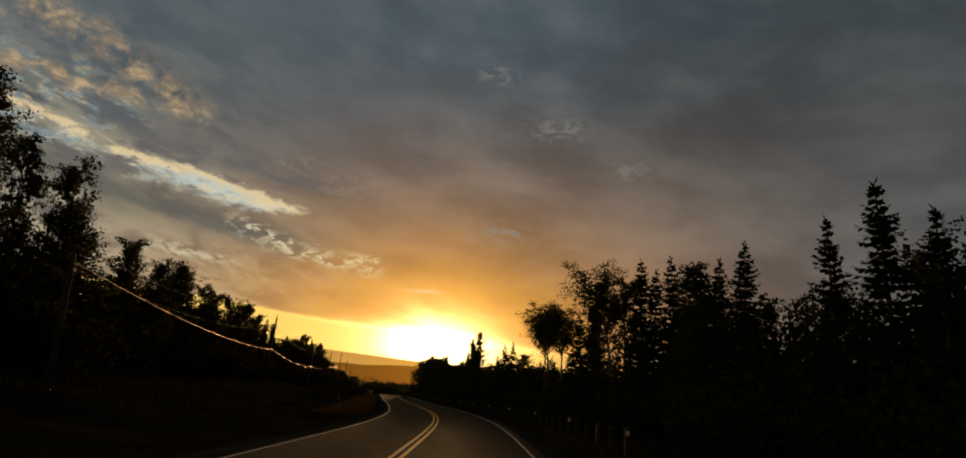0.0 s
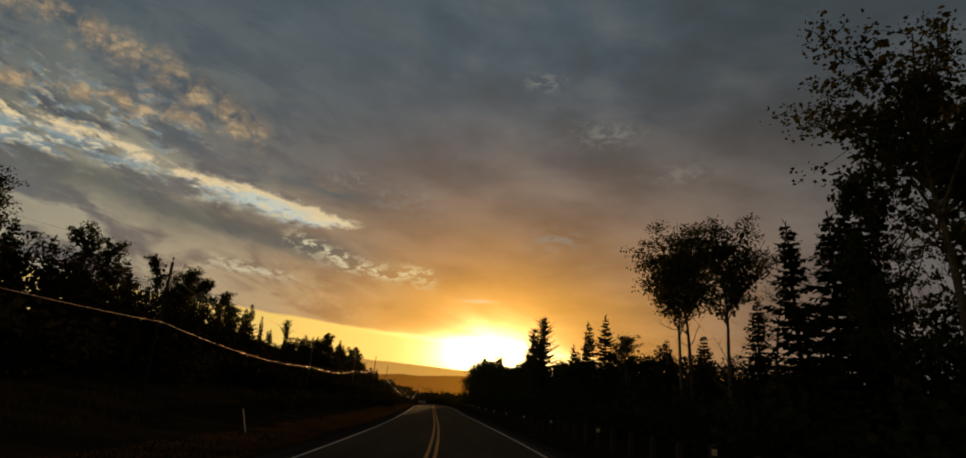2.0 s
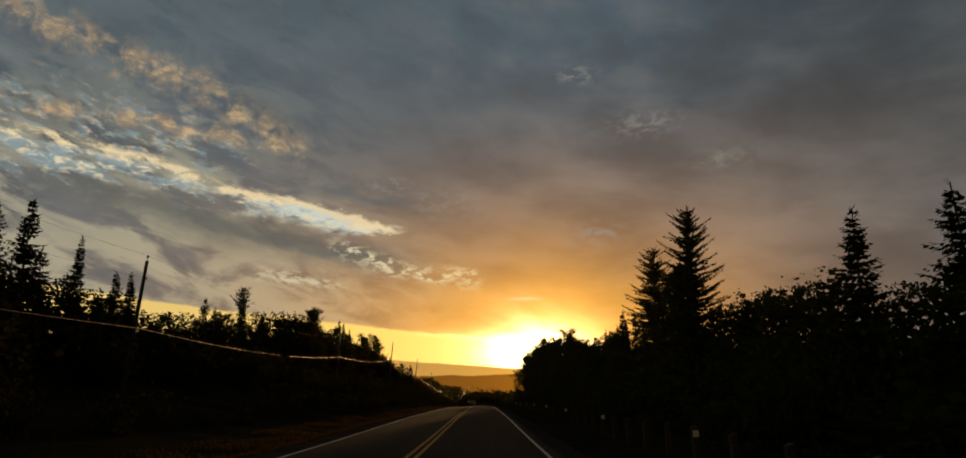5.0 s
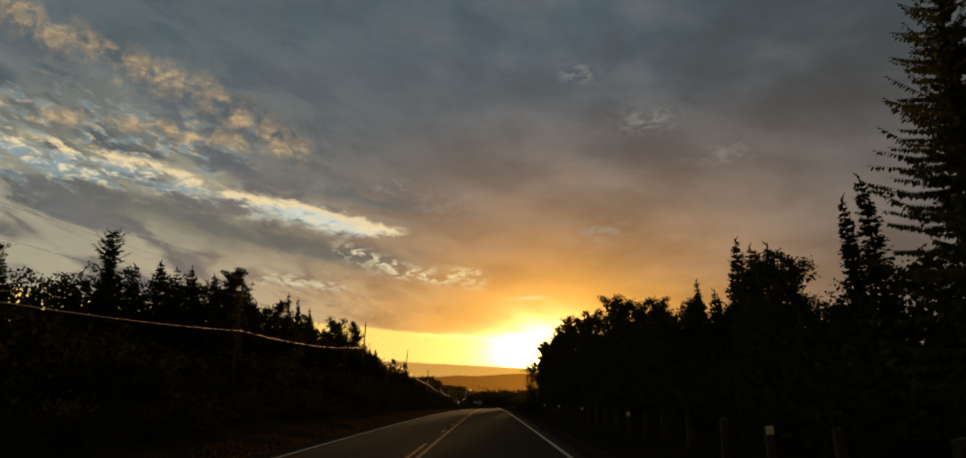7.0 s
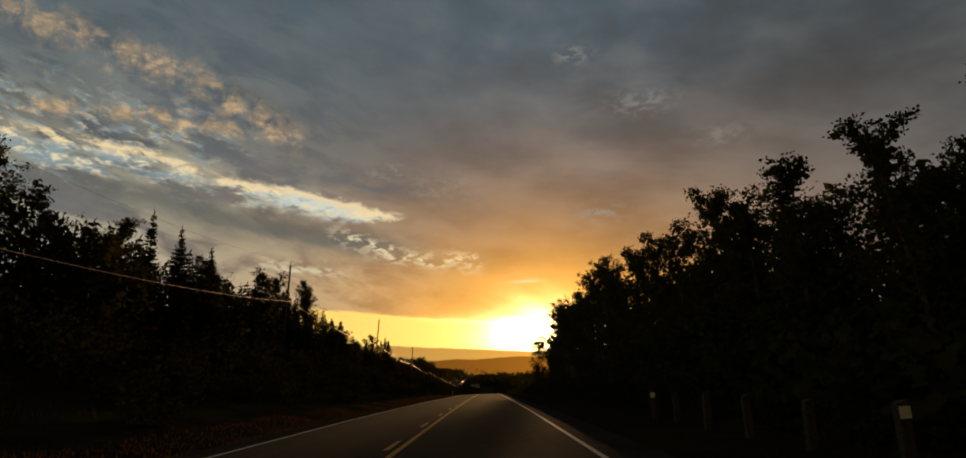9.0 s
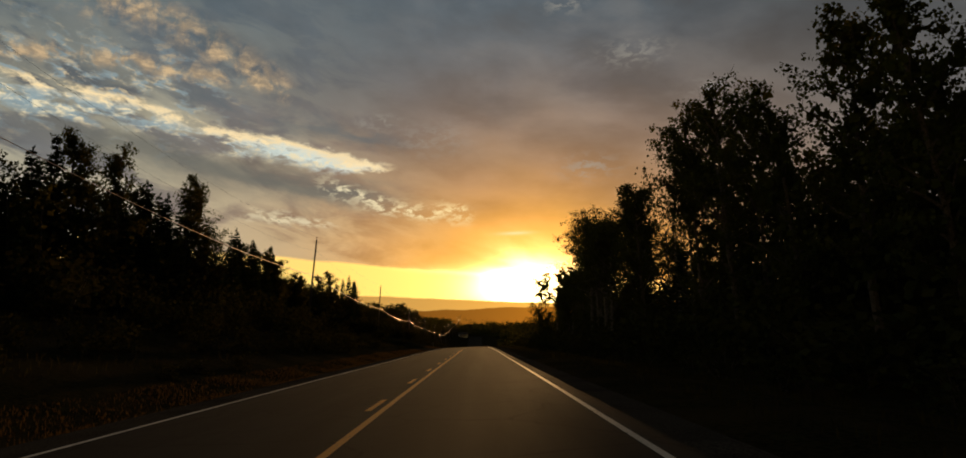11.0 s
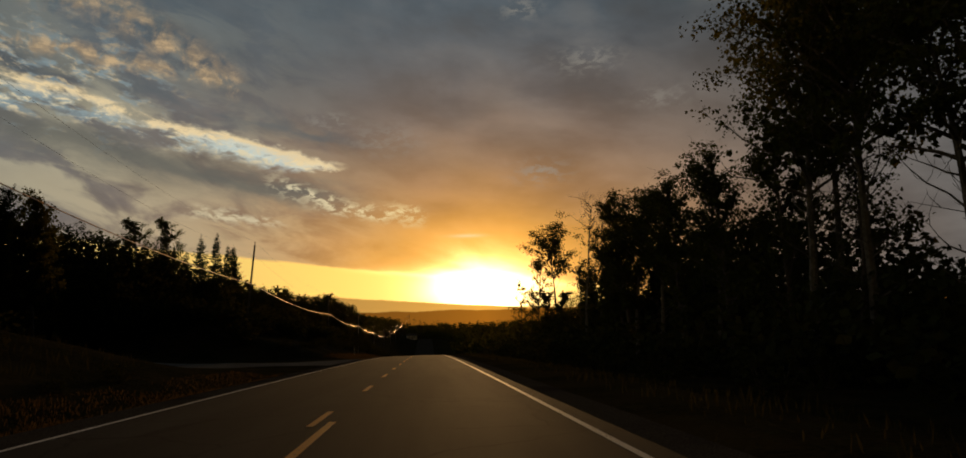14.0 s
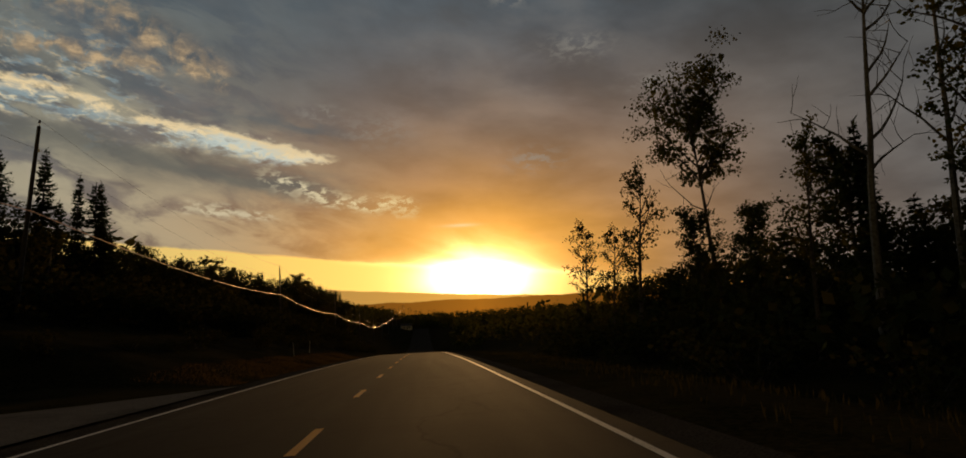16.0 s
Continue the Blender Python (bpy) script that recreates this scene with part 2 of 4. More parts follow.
# ---- materials ----
def material(name):
    m = bpy.data.materials.new(name)
    m.use_nodes = True
    g = Graph(m.node_tree)
    shader = m.node_tree.nodes["Principled BSDF"]
    place = m.node_tree.nodes.new("ShaderNodeTexCoord").outputs["Object"]
    return m, g, shader, place


def bump(g, shader, height, strength, distance):
    n = g.tree.nodes.new("ShaderNodeBump")
    n.inputs["Strength"].default_value, n.inputs["Distance"].default_value = strength, distance
    g.put(n.inputs["Height"], height)
    g.put(shader.inputs["Normal"], n.outputs[0])


def stretch(g, place, sx, sy, sz):
    n = g.tree.nodes.new("ShaderNodeMapping")
    n.inputs["Scale"].default_value = (sx, sy, sz)
    g.put(n.inputs["Vector"], place)
    return n.outputs[0]


def two_tone(name, dark, light, fine, coarse, rough, bump_by=0.0, bump_size=0.01, metal=0.0):
    """Grain at a fine scale over stains at a coarse one."""
    m, g, s, p = material(name)
    a, b = g.noise(p, fine, 6, 0.6), g.noise(p, coarse, 4, 0.55)
    c = g.mix(g.step(0.35, 0.65, a), dark, light)
    c = g.mix(g.mul(g.step(0.45, 0.7, b), 0.55), c, tuple(k * 0.62 for k in dark))
    g.put(s.inputs["Base Color"], c)
    g.put(s.inputs["Roughness"], g.add(rough - 0.06, g.mul(b, 0.12)))
    s.inputs["Metallic"].default_value = metal
    if bump_by:
        bump(g, s, a, bump_by, bump_size)
    return m


def asphalt_material():
    m, g, s, p = material("asphalt")
    grit = g.noise(p, 90.0, 3, 0.7)
    wear = g.noise(stretch(g, p, 1.1, 0.05, 1.0), 1.0, 5, 0.6)
    patch = g.noise(p, 0.35, 4, 0.5)
    crack = g.tree.nodes.new("ShaderNodeTexVoronoi")
    crack.feature = "DISTANCE_TO_EDGE"
    crack.inputs["Scale"].default_value = 0.33
    wob = g.tree.nodes.new("ShaderNodeVectorMath")
    wob.operation = "ADD"
    g.put(wob.inputs[0], p)
    g.put(wob.inputs[1], g.scaled(0.9, g.xyz(g.noise(p, 0.9, 4), g.noise(p, 1.3, 4), 0.0)))
    g.put(crack.inputs["Vector"], wob.outputs[0])
    line = g.step(0.012, 0.004, crack.outputs["Distance"])
    c = g.mix(g.step(0.3, 0.7, grit), (0.022, 0.022, 0.022), (0.055, 0.054, 0.053))
    c = g.mix(g.mul(g.step(0.4, 0.65, wear), 0.5), c, (0.056, 0.055, 0.053))
    c = g.mix(g.mul(g.step(0.5, 0.65, patch), 0.35), c, (0.035, 0.034, 0.034))
    c = g.mix(g.mul(line, 0.4), c, (0.012, 0.012, 0.012))
    g.put(s.inputs["Base Color"], c)
    g.put(s.inputs["Roughness"], g.sub(0.96, g.mul(wear, 0.14)))
    s.inputs["Specular IOR Level"].default_value = 0.015
    bump(g, s, g.sub(grit, g.mul(line, 0.8)), 0.5, 0.008)
    return m


def paint_material(name, colour):
    m, g, s, p = material(name)
    chips = g.noise(p, 26.0, 5, 0.7)
    worn = g.noise(p, 1.1, 3, 0.5)
    c = g.mix(g.step(0.60, 0.68, g.add(g.mul(chips, 0.8), g.mul(worn, 0.28))), colour, (0.09, 0.085, 0.08))
    g.put(s.inputs["Base Color"], c)
    s.inputs["Roughness"].default_value = 0.7
    s.inputs["Specular IOR Level"].default_value = 0.2
    bump(g, s, chips, 0.2, 0.003)
    return m


def leaf_material(name, dark, light, through, thin=0.18):
    """Thin leaves: some light passes through them."""
    m, g, s, p = material(name)
    rand = g.tree.nodes.new("ShaderNodeNewGeometry").outputs["Random Per Island"]
    tree_rand = g.tree.nodes.new("ShaderNodeObjectInfo").outputs["Random"]
    c = g.mix(rand, dark, light)
    c = g.mix(g.mul(tree_rand, 0.35), c, tuple(k * 0.6 for k in dark))
    c = g.mix(g.mul(g.step(0.5, 0.75, g.noise(p, 0.6, 3)), 0.35), c, light)
    g.put(s.inputs["Base Color"], c)
    s.inputs["Roughness"].default_value = 0.75
    s.inputs["Specular IOR Level"].default_value = 0.0
    t = g.tree.nodes.new("ShaderNodeBsdfTranslucent")
    g.put(t.inputs["Color"], g.mix(0.5, c, through))
    blend = g.tree.nodes.new("ShaderNodeMixShader")
    blend.inputs[0].default_value = thin
    g.tree.links.new(s.outputs[0], blend.inputs[1])
    g.tree.links.new(t.outputs[0], blend.inputs[2])
    g.tree.links.new(blend.outputs[0], g.tree.nodes["Material Output"].inputs["Surface"])
    return m


def ground_material():
    m, g, s, p = material("verge_soil_and_grass")
    a, b, c = g.noise(p, 9.0, 6, 0.65), g.noise(p, 0.28, 5, 0.6), g.noise(p, 1.7, 5, 0.6)
    col = g.mix(g.step(0.35, 0.65, a), (0.014, 0.015, 0.008), (0.042, 0.036, 0.019))
    col = g.mix(g.mul(g.step(0.42, 0.62, b), 0.6), col, (0.058, 0.046, 0.023))
    col = g.mix(g.mul(g.step(0.55, 0.7, c), 0.5), col, (0.045, 0.05, 0.02))
    g.put(s.inputs["Base Color"], col)
    s.inputs["Roughness"].default_value = 0.95
    s.inputs["Specular IOR Level"].default_value = 0.0
    bump(g, s, g.add(a, g.mul(c, 1.5)), 0.6, 0.12)
    return m


M_ASPHALT = asphalt_material()
M_WHITE = paint_material("white_line_paint", (0.72, 0.72, 0.70))
M_YELLOW = paint_material("yellow_line_paint", (0.68, 0.30, 0.010))
M_GRAVEL = two_tone("shoulder_gravel", (0.035, 0.031, 0.027), (0.10, 0.09, 0.076), 34.0, 0.5, 0.9, 0.7, 0.02)
M_GRAVEL.node_tree.nodes["Principled BSDF"].inputs["Specular IOR Level"].default_value = 0.0
M_LANE = two_tone("pale_lane_gravel", (0.11, 0.105, 0.095), (0.25, 0.24, 0.22), 30.0, 0.6, 0.95, 0.7, 0.02)
M_LANE.node_tree.nodes["Principled BSDF"].inputs["Specular IOR Level"].default_value = 0.0
M_GROUND = ground_material()
M_BARK = two_tone("dark_bark", (0.035, 0.028, 0.022), (0.11, 0.092, 0.075), 14.0, 1.5, 0.9, 0.6, 0.03)
M_PALE_BARK = two_tone("grey_aspen_bark", (0.055, 0.05, 0.043), (0.14, 0.126, 0.11), 7.0, 1.2, 0.8, 0.3, 0.01)
M_GREY_WOOD = two_tone("grey_dead_wood", (0.06, 0.055, 0.05), (0.15, 0.14, 0.125), 12.0, 1.5, 0.85, 0.4, 0.015)
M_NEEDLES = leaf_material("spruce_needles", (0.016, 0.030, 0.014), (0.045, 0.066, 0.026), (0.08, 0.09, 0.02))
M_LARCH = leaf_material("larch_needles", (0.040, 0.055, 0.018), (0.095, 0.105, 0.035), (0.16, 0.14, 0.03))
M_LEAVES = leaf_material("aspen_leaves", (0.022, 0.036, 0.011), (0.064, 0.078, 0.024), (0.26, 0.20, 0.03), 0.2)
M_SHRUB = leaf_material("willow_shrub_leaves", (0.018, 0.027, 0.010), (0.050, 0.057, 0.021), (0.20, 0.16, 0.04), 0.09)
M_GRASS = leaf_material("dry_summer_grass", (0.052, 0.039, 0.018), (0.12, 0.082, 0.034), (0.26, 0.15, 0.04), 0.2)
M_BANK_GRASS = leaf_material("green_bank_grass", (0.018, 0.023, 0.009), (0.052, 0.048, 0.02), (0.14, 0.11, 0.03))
M_POLE = two_tone("weathered_pole_wood", (0.05, 0.04, 0.03), (0.12, 0.10, 0.08), 22.0, 1.0, 0.85, 0.4, 0.01)
# orange metal stands in for the sun's glint along a dark cable
M_WIRE = two_tone("glint_tinted_cable", (0.40, 0.25, 0.15), (0.46, 0.30, 0.19), 1.2, 0.2, 0.34, 0.0, 0.01, 1.0)
M_POST = two_tone("dark_treated_post_wood", (0.025, 0.021, 0.018), (0.06, 0.052, 0.043), 22.0, 1.0, 0.9, 0.4, 0.01)
M_CABLE = two_tone("dull_black_cable", (0.03, 0.03, 0.03), (0.06, 0.06, 0.058), 30.0, 3.0, 0.5)
M_IRON = two_tone("galvanised_iron", (0.28, 0.28, 0.28), (0.42, 0.42, 0.41), 40.0, 4.0, 0.45, 0.1, 0.004, 0.9)
M_CERAMIC = two_tone("brown_glazed_insulator", (0.09, 0.045, 0.03), (0.14, 0.07, 0.045), 20.0, 4.0, 0.2)
M_REFLECTOR = two_tone("white_reflector_sheet", (0.74, 0.75, 0.76), (0.86, 0.86, 0.86), 60.0, 5.0, 0.25)
M_STAKE = two_tone("faded_white_marker", (0.55, 0.54, 0.50), (0.74, 0.73, 0.70), 30.0, 3.0, 0.6)
M_HOUSE_WALL = two_tone("pale_painted_siding", (0.62, 0.61, 0.58), (0.76, 0.75, 0.72), 3.0, 0.4, 0.7)
M_HOUSE_ROOF = two_tone("dark_shingle_roof", (0.05, 0.045, 0.042), (0.10, 0.09, 0.085), 6.0, 0.6, 0.85)
M_GLASS = two_tone("dark_window_glass", (0.02, 0.022, 0.025), (0.03, 0.032, 0.035), 2.0, 0.5, 0.08)


# ---- the lie of the land ----
def lerp(table, x):
    if x <= table[0][0]:
        return table[0][1]
    for (a, p), (b, q) in zip(table, table[1:]):
        if x <= b:
            return p + (q - p) * (x - a) / (b - a)
    return table[-1][1]


def glide(table, x):
    """A smooth curve through the rows of a table, straight beyond its ends."""
    n = len(table)
    if x <= table[0][0] or x >= table[-1][0]:
        (a, p), (b, q) = table[:2] if x <= table[0][0] else table[-2:]
        return p + (q - p) / (b - a) * (x - a)
    i = max(k for k in range(n - 1) if table[k][0] <= x)

    def slope(k):
        (a, p), (b, q) = table[max(k - 1, 0)], table[min(k + 1, n - 1)]
        return (q - p) / (b - a)
    (a, p), (b, q) = table[i], table[i + 1]
    w = b - a
    f = (x - a) / w
    return (p * (1 + 2 * f) * (1 - f) ** 2 + q * f * f * (3 - 2 * f)
            + w * (slope(i) * f * (1 - f) ** 2 + slope(i + 1) * f * f * (f - 1)))


# height of the crown of the road: nearly level, over a brow, down a valley and up the far side
ROAD_Z = [(-150, -.2), (0, -.25), (40, -.33), (70, -.36), (100, -.37), (130, -.30), (160, -.06), (190, .03), (220, .01), (240, -.09), (260, -.23), (280, -.41),
          (300, -.57), (320, -.79), (340, -1.06), (360, -1.38), (390, -2.05), (430, -3.3), (470, -5.1), (520, -7.35), (570, -9.5), (620, -10.9), (700, -10.8),
          (800, -7.3), (950, .6), (1100, 8.6), (1250, 14.2), (1500, 16.7), (2000, 16.7), (9000, 16.7)]
# the centre line: a bend to the left that straightens out
ROAD_X = [(-150, -31), (0, -7.45), (10, -5.97), (20, -4.51), (30, -3.1), (40, -1.9), (50, -1.03), (60, -.5), (70, -.24), (80, -.09), (90, 0), (110, .05), (140, .05),
          (200, 0), (400, 0), (9000, 0)]
Z_AT, X_AT = {}, {}


def road_z(y):
    if y not in Z_AT:
        Z_AT[y] = glide(ROAD_Z, y)
    return Z_AT[y]


def road_x(y):
    if y not in X_AT:
        X_AT[y] = glide(ROAD_X, y)
    return X_AT[y]


def ease(lo, hi, x):
    k = min(1.0, max(0.0, (x - lo) / (hi - lo)))
    return k * k * (3 - 2 * k)


LEFT_OPEN = [(4.3, -.06), (6.5, -.35), (9, -.25), (13, .25), (19, 1.3), (30, 4.0), (60, 6), (200, 12), (2500, 30)]
LEFT_BANK = [(4.3, -.06), (5.7, -.30), (8, .25), (13, 1.5), (19, 2.6), (30, 4.6), (60, 7), (200, 14), (2500, 30)]
LEFT_LANE = [(4.3, -.06), (20, -.15), (34, 0.6), (60, 5), (200, 13), (2500, 30)]
RIGHT = [(4.3, -.06), (7.5, -.12), (9, -.5), (12, -.85), (20, -.8), (60, -.3), (200, 3), (2500, 30)]


def ground_z(x, y):
    d = x - road_x(y)
    r = abs(d)
    zr = road_z(y)
    if d < 0:
        k = ease(150, 185, y)
        side = (1 - k) * lerp(LEFT_OPEN, r) + k * lerp(LEFT_BANK, r)
        lane = ease(330, 338, y) * (1 - ease(367, 375, y))
        side = (1 - lane) * side + lane * lerp(LEFT_LANE, r)
        hold = 0.35
    else:
        side, hold = lerp(RIGHT, r), 0.6
    follow = 1 - (1 - hold) * ease(8, 34, r)
    rough = 0.0
    if r > 6.5:
        rough = 0.18 * noise.noise((x * 0.21, y * 0.21, 0)) * ease(6.5, 11, r)
        rough += ease(20, 90, r) * 1.2 * noise.noise((x * 0.02, y * 0.02, 4))
    return zr * follow + side + rough + ease(1500, 4500, y) * 25


def mesh_object(name, verts, faces, mat, parent=None, label="", smooth=False):
    me = bpy.data.meshes.new(name)
    me.from_pydata(verts, [], faces)
    if mat:
        me.materials.append(mat)
    if smooth:
        me.polygons.foreach_set("use_smooth", [True] * len(me.polygons))
    ob = new(name, me)
    if parent:
        ob.parent = parent
    if label:
        ob["label"] = label
    return ob


def build_ground():
    xs = [-2500, -1200, -600, -350, -220, -150, -110, -85, -68, -55, -46, -40, -36, -33, -30]
    xs += [-28 + 1.5 * i for i in range(9)] + [-14.5 + 0.75 * i for i in range(11)]
    xs += [-6.4, -5.9, -5.2, -4.3, -2, 0, 2, 4.3, 5.2, 5.9, 6.4]
    xs += [7.2 + 0.9 * i for i in range(10)] + [16.5, 18, 20, 22, 25, 28, 32, 38, 46, 56, 70, 90, 130, 200, 350, 700, 1300, 2500]
    ys = [-150, -110, -80, -60, -45, -33, -24, -16, -8]
    ys += [1.5 * i for i in range(290)] + [435 + 6 * i for i in range(45)] + [705 + 20 * i for i in range(40)]
    ys += [1520, 1620, 1760, 1950, 2200, 2600, 3100, 3800, 4600]
    verts, faces, w = [], [], len(xs)
    for y in ys:
        c = road_x(y)
        for x in xs:
            d = -0.08 if abs(x) < 5.0 else (-0.03 if abs(x) < 5.6 else 0)
            verts.append((x + c, y, ground_z(x + c, y) + d))
    for j in range(len(ys) - 1):
        for i in range(w - 1):
            a = j * w + i
            faces.append((a, a + 1, a + w + 1, a + w))
    ob = mesh_object("ground", verts, faces, M_GROUND, smooth=True)
    tagged(ob, "rough grassy ground rising into wooded banks beside the road", "ground", kind="structure")


def ribbon(name, offsets, y0, y1, step, lift, mat, label, category, parent=None, thick=0.0):
    """A strip that follows the road, from one offset to the other."""
    verts, faces = [], []
    n = max(1, int(round((y1 - y0) / step)))
    w = len(offsets)
    for j in range(n + 1):
        y = y0 + (y1 - y0) * j / n
        c, z = road_x(y), road_z(y)
        for o in offsets:
            verts.append((c + o, y, z - 0.012 * abs(o) + lift))
    for j in range(n):
        for i in range(w - 1):
            a = j * w + i
            faces.append((a, a + 1, a + w + 1, a + w))
    if thick:
        m = len(verts)
        for j in range(n + 1):
            for o, k in ((offsets[0], 0), (offsets[-1], w - 1)):
                px, py, pz = verts[j * w + k]
                verts.append((px, py, pz - thick))
        for j in range(n):
            a, b = j * w, m + 2 * j
            faces.append((a, a + w, b + 2, b))
            a, b = j * w + w - 1, m + 2 * j + 1
            faces.append((a + w, a, b, b + 2))
    ob = mesh_object(name, verts, faces, mat, parent, smooth=False)
    if parent is None:
        tagged(ob, label, category, kind="structure")
    elif label:
        ob["label"] = label
    return ob


build_ground()
road = ribbon("road", (-3.8, -2, 0, 2, 4.0), -120, 620, 2.5, 0.0, M_ASPHALT,
              "grey worn asphalt two-lane road with fine cracks", "road", thick=0.12)
ribbon("far_road", (-6.0, -3, 0, 3, 6.0), 622, 890, 5.0, 0.0, M_GRAVEL, "grey road with broad gravel shoulders climbing the far valley side", "road", thick=0.12)
for side, name in ((-1, "shoulder_west"), (1, "shoulder_east")):
    near = 3.8 if side < 0 else 4.0
    offs = sorted((side * near, side * (near + 0.3), side * 4.7))
    ribbon(name, offs, -120, 430, 3.0, -0.02, M_GRAVEL, "dark gravel shoulder along the asphalt edge", "shoulder", thick=0.1)
for side in (-1, 1):
    ribbon("edge_line", (side * 3.62 - 0.05, side * 3.62 + 0.05), -120, 620, 3.0, 0.006, M_WHITE, "thin white painted edge line", "", road)
ribbon("centre_line", (0.07, 0.18), -120, 312, 3.0, 0.006, M_YELLOW, "solid yellow painted centre line", "", road)
ribbon("centre_line", (-0.18, -0.07), -120, 172, 3.0, 0.006, M_YELLOW, "solid yellow painted centre line", "", road)
for i in range(40):
    y = 179.06 + 6.97 * i
    off = (-0.18, -0.07) if y < 312 else (-0.06, 0.06)
    ribbon("dash", off, y, y + 2.1, 1.05, 0.006, M_YELLOW, "", "", road)


def build_side_lane():
    """Gravel mouth of a side lane on the bank side."""
    verts, faces, rows = [], [], []
    for i in range(25):
        d = 4.4 + 1.3 * i
        flare = 6.0 * math.exp(-(d - 4.4) / 4.0)
        back = 0.2 * max(0.0, d - 12)
        rows.append((d, 348.5 - flare * 0.8 - back, 358.5 + flare * 1.6 - back))
    for d, a, b in rows:
        for k in range(9):
            y = a + (b - a) * k / 8
            verts.append((-d, y, ground_z(-d, y) + 0.035 + 0.015 * noise.noise((d, y, 2))))
    for j in range(24):
        for k in range(8):
            p = j * 9 + k
            faces.append((p, p + 1, p + 10, p + 9))
    tagged(mesh_object("side_lane", verts, faces, M_LANE), "pale gravel mouth of a side lane joining the road", "lane", kind="structure")


build_side_lane()


# ---- trees ----
class Mesh:
    """Gathers tubes and leaf blades for one part."""

    def __init__(self):
        self.v, self.f = [], []

    def tube(self, points, radii, sides=6):
        base = len(self.v)
        for k, (p, r) in enumerate(zip(points, radii)):
            a = points[min(k + 1, len(points) - 1)] - points[max(k - 1, 0)]
            a = a.normalized() if a.length > 1e-6 else Vector((0, 0, 1))
            s = a.cross(Vector((0.31, 0.95, 0.05)) if abs(a.y) < 0.8 else Vector((0.1, 0.05, 1.0))).normalized()
            t = a.cross(s)
            for i in range(sides):
                w = 2 * math.pi * i / sides
                self.v.append(tuple(p + (s * math.cos(w) + t * math.sin(w)) * r))
        for k in range(len(points) - 1):
            for i in range(sides):
                j = (i + 1) % sides
                a = base + k * sides
                self.f.append((a + i, a + j, a + sides + j, a + sides + i))
        self.f.append(tuple(base + (len(points) - 1) * sides + i for i in range(sides)))

    def blade(self, p, along, across):
        """A pointed leaf or needle spray: a rhombus."""
        n = len(self.v)
        self.v += [tuple(p), tuple(p + along * 0.45 + across), tuple(p + along), tuple(p + along * 0.45 - across)]
        self.f.append((n, n + 1, n + 2, n + 3))

    def data(self, name, mat):
        me = bpy.data.meshes.new(name)
        me.from_pydata(self.v, [], self.f)
        me.materials.append(mat)
        return me


def rand_dir(rng):
    z = rng.uniform(-1, 1)
    a = rng.uniform(0, 2 * math.pi)
    s = math.sqrt(1 - z * z)
    return Vector((s * math.cos(a), s * math.sin(a), z))


def bent(p, d, length, rng, parts=4, wiggle=0.18, lift=0.0):
    """A wandering line from p towards d."""
    pts, d = [p.copy()], d.normalized()
    for _ in range(parts):
        d = (d + rand_dir(rng) * wiggle + Vector((0, 0, lift))).normalized()
        pts.append(pts[-1] + d * length / parts)
    return pts


def leaf_cloud(crown, centre, radius, count, size, rng, squash=0.75):
    for _ in range(count):
        o = rand_dir(rng) * radius * rng.random() ** 0.6
        o.z *= squash
        a = rand_dir(rng)
        s = size * rng.uniform(0.6, 1.35)
        b = a.cross(rand_dir(rng))
        if b.length < 0.05:
            continue
        crown.blade(centre + o, a * s, b.normalized() * s * 0.42)


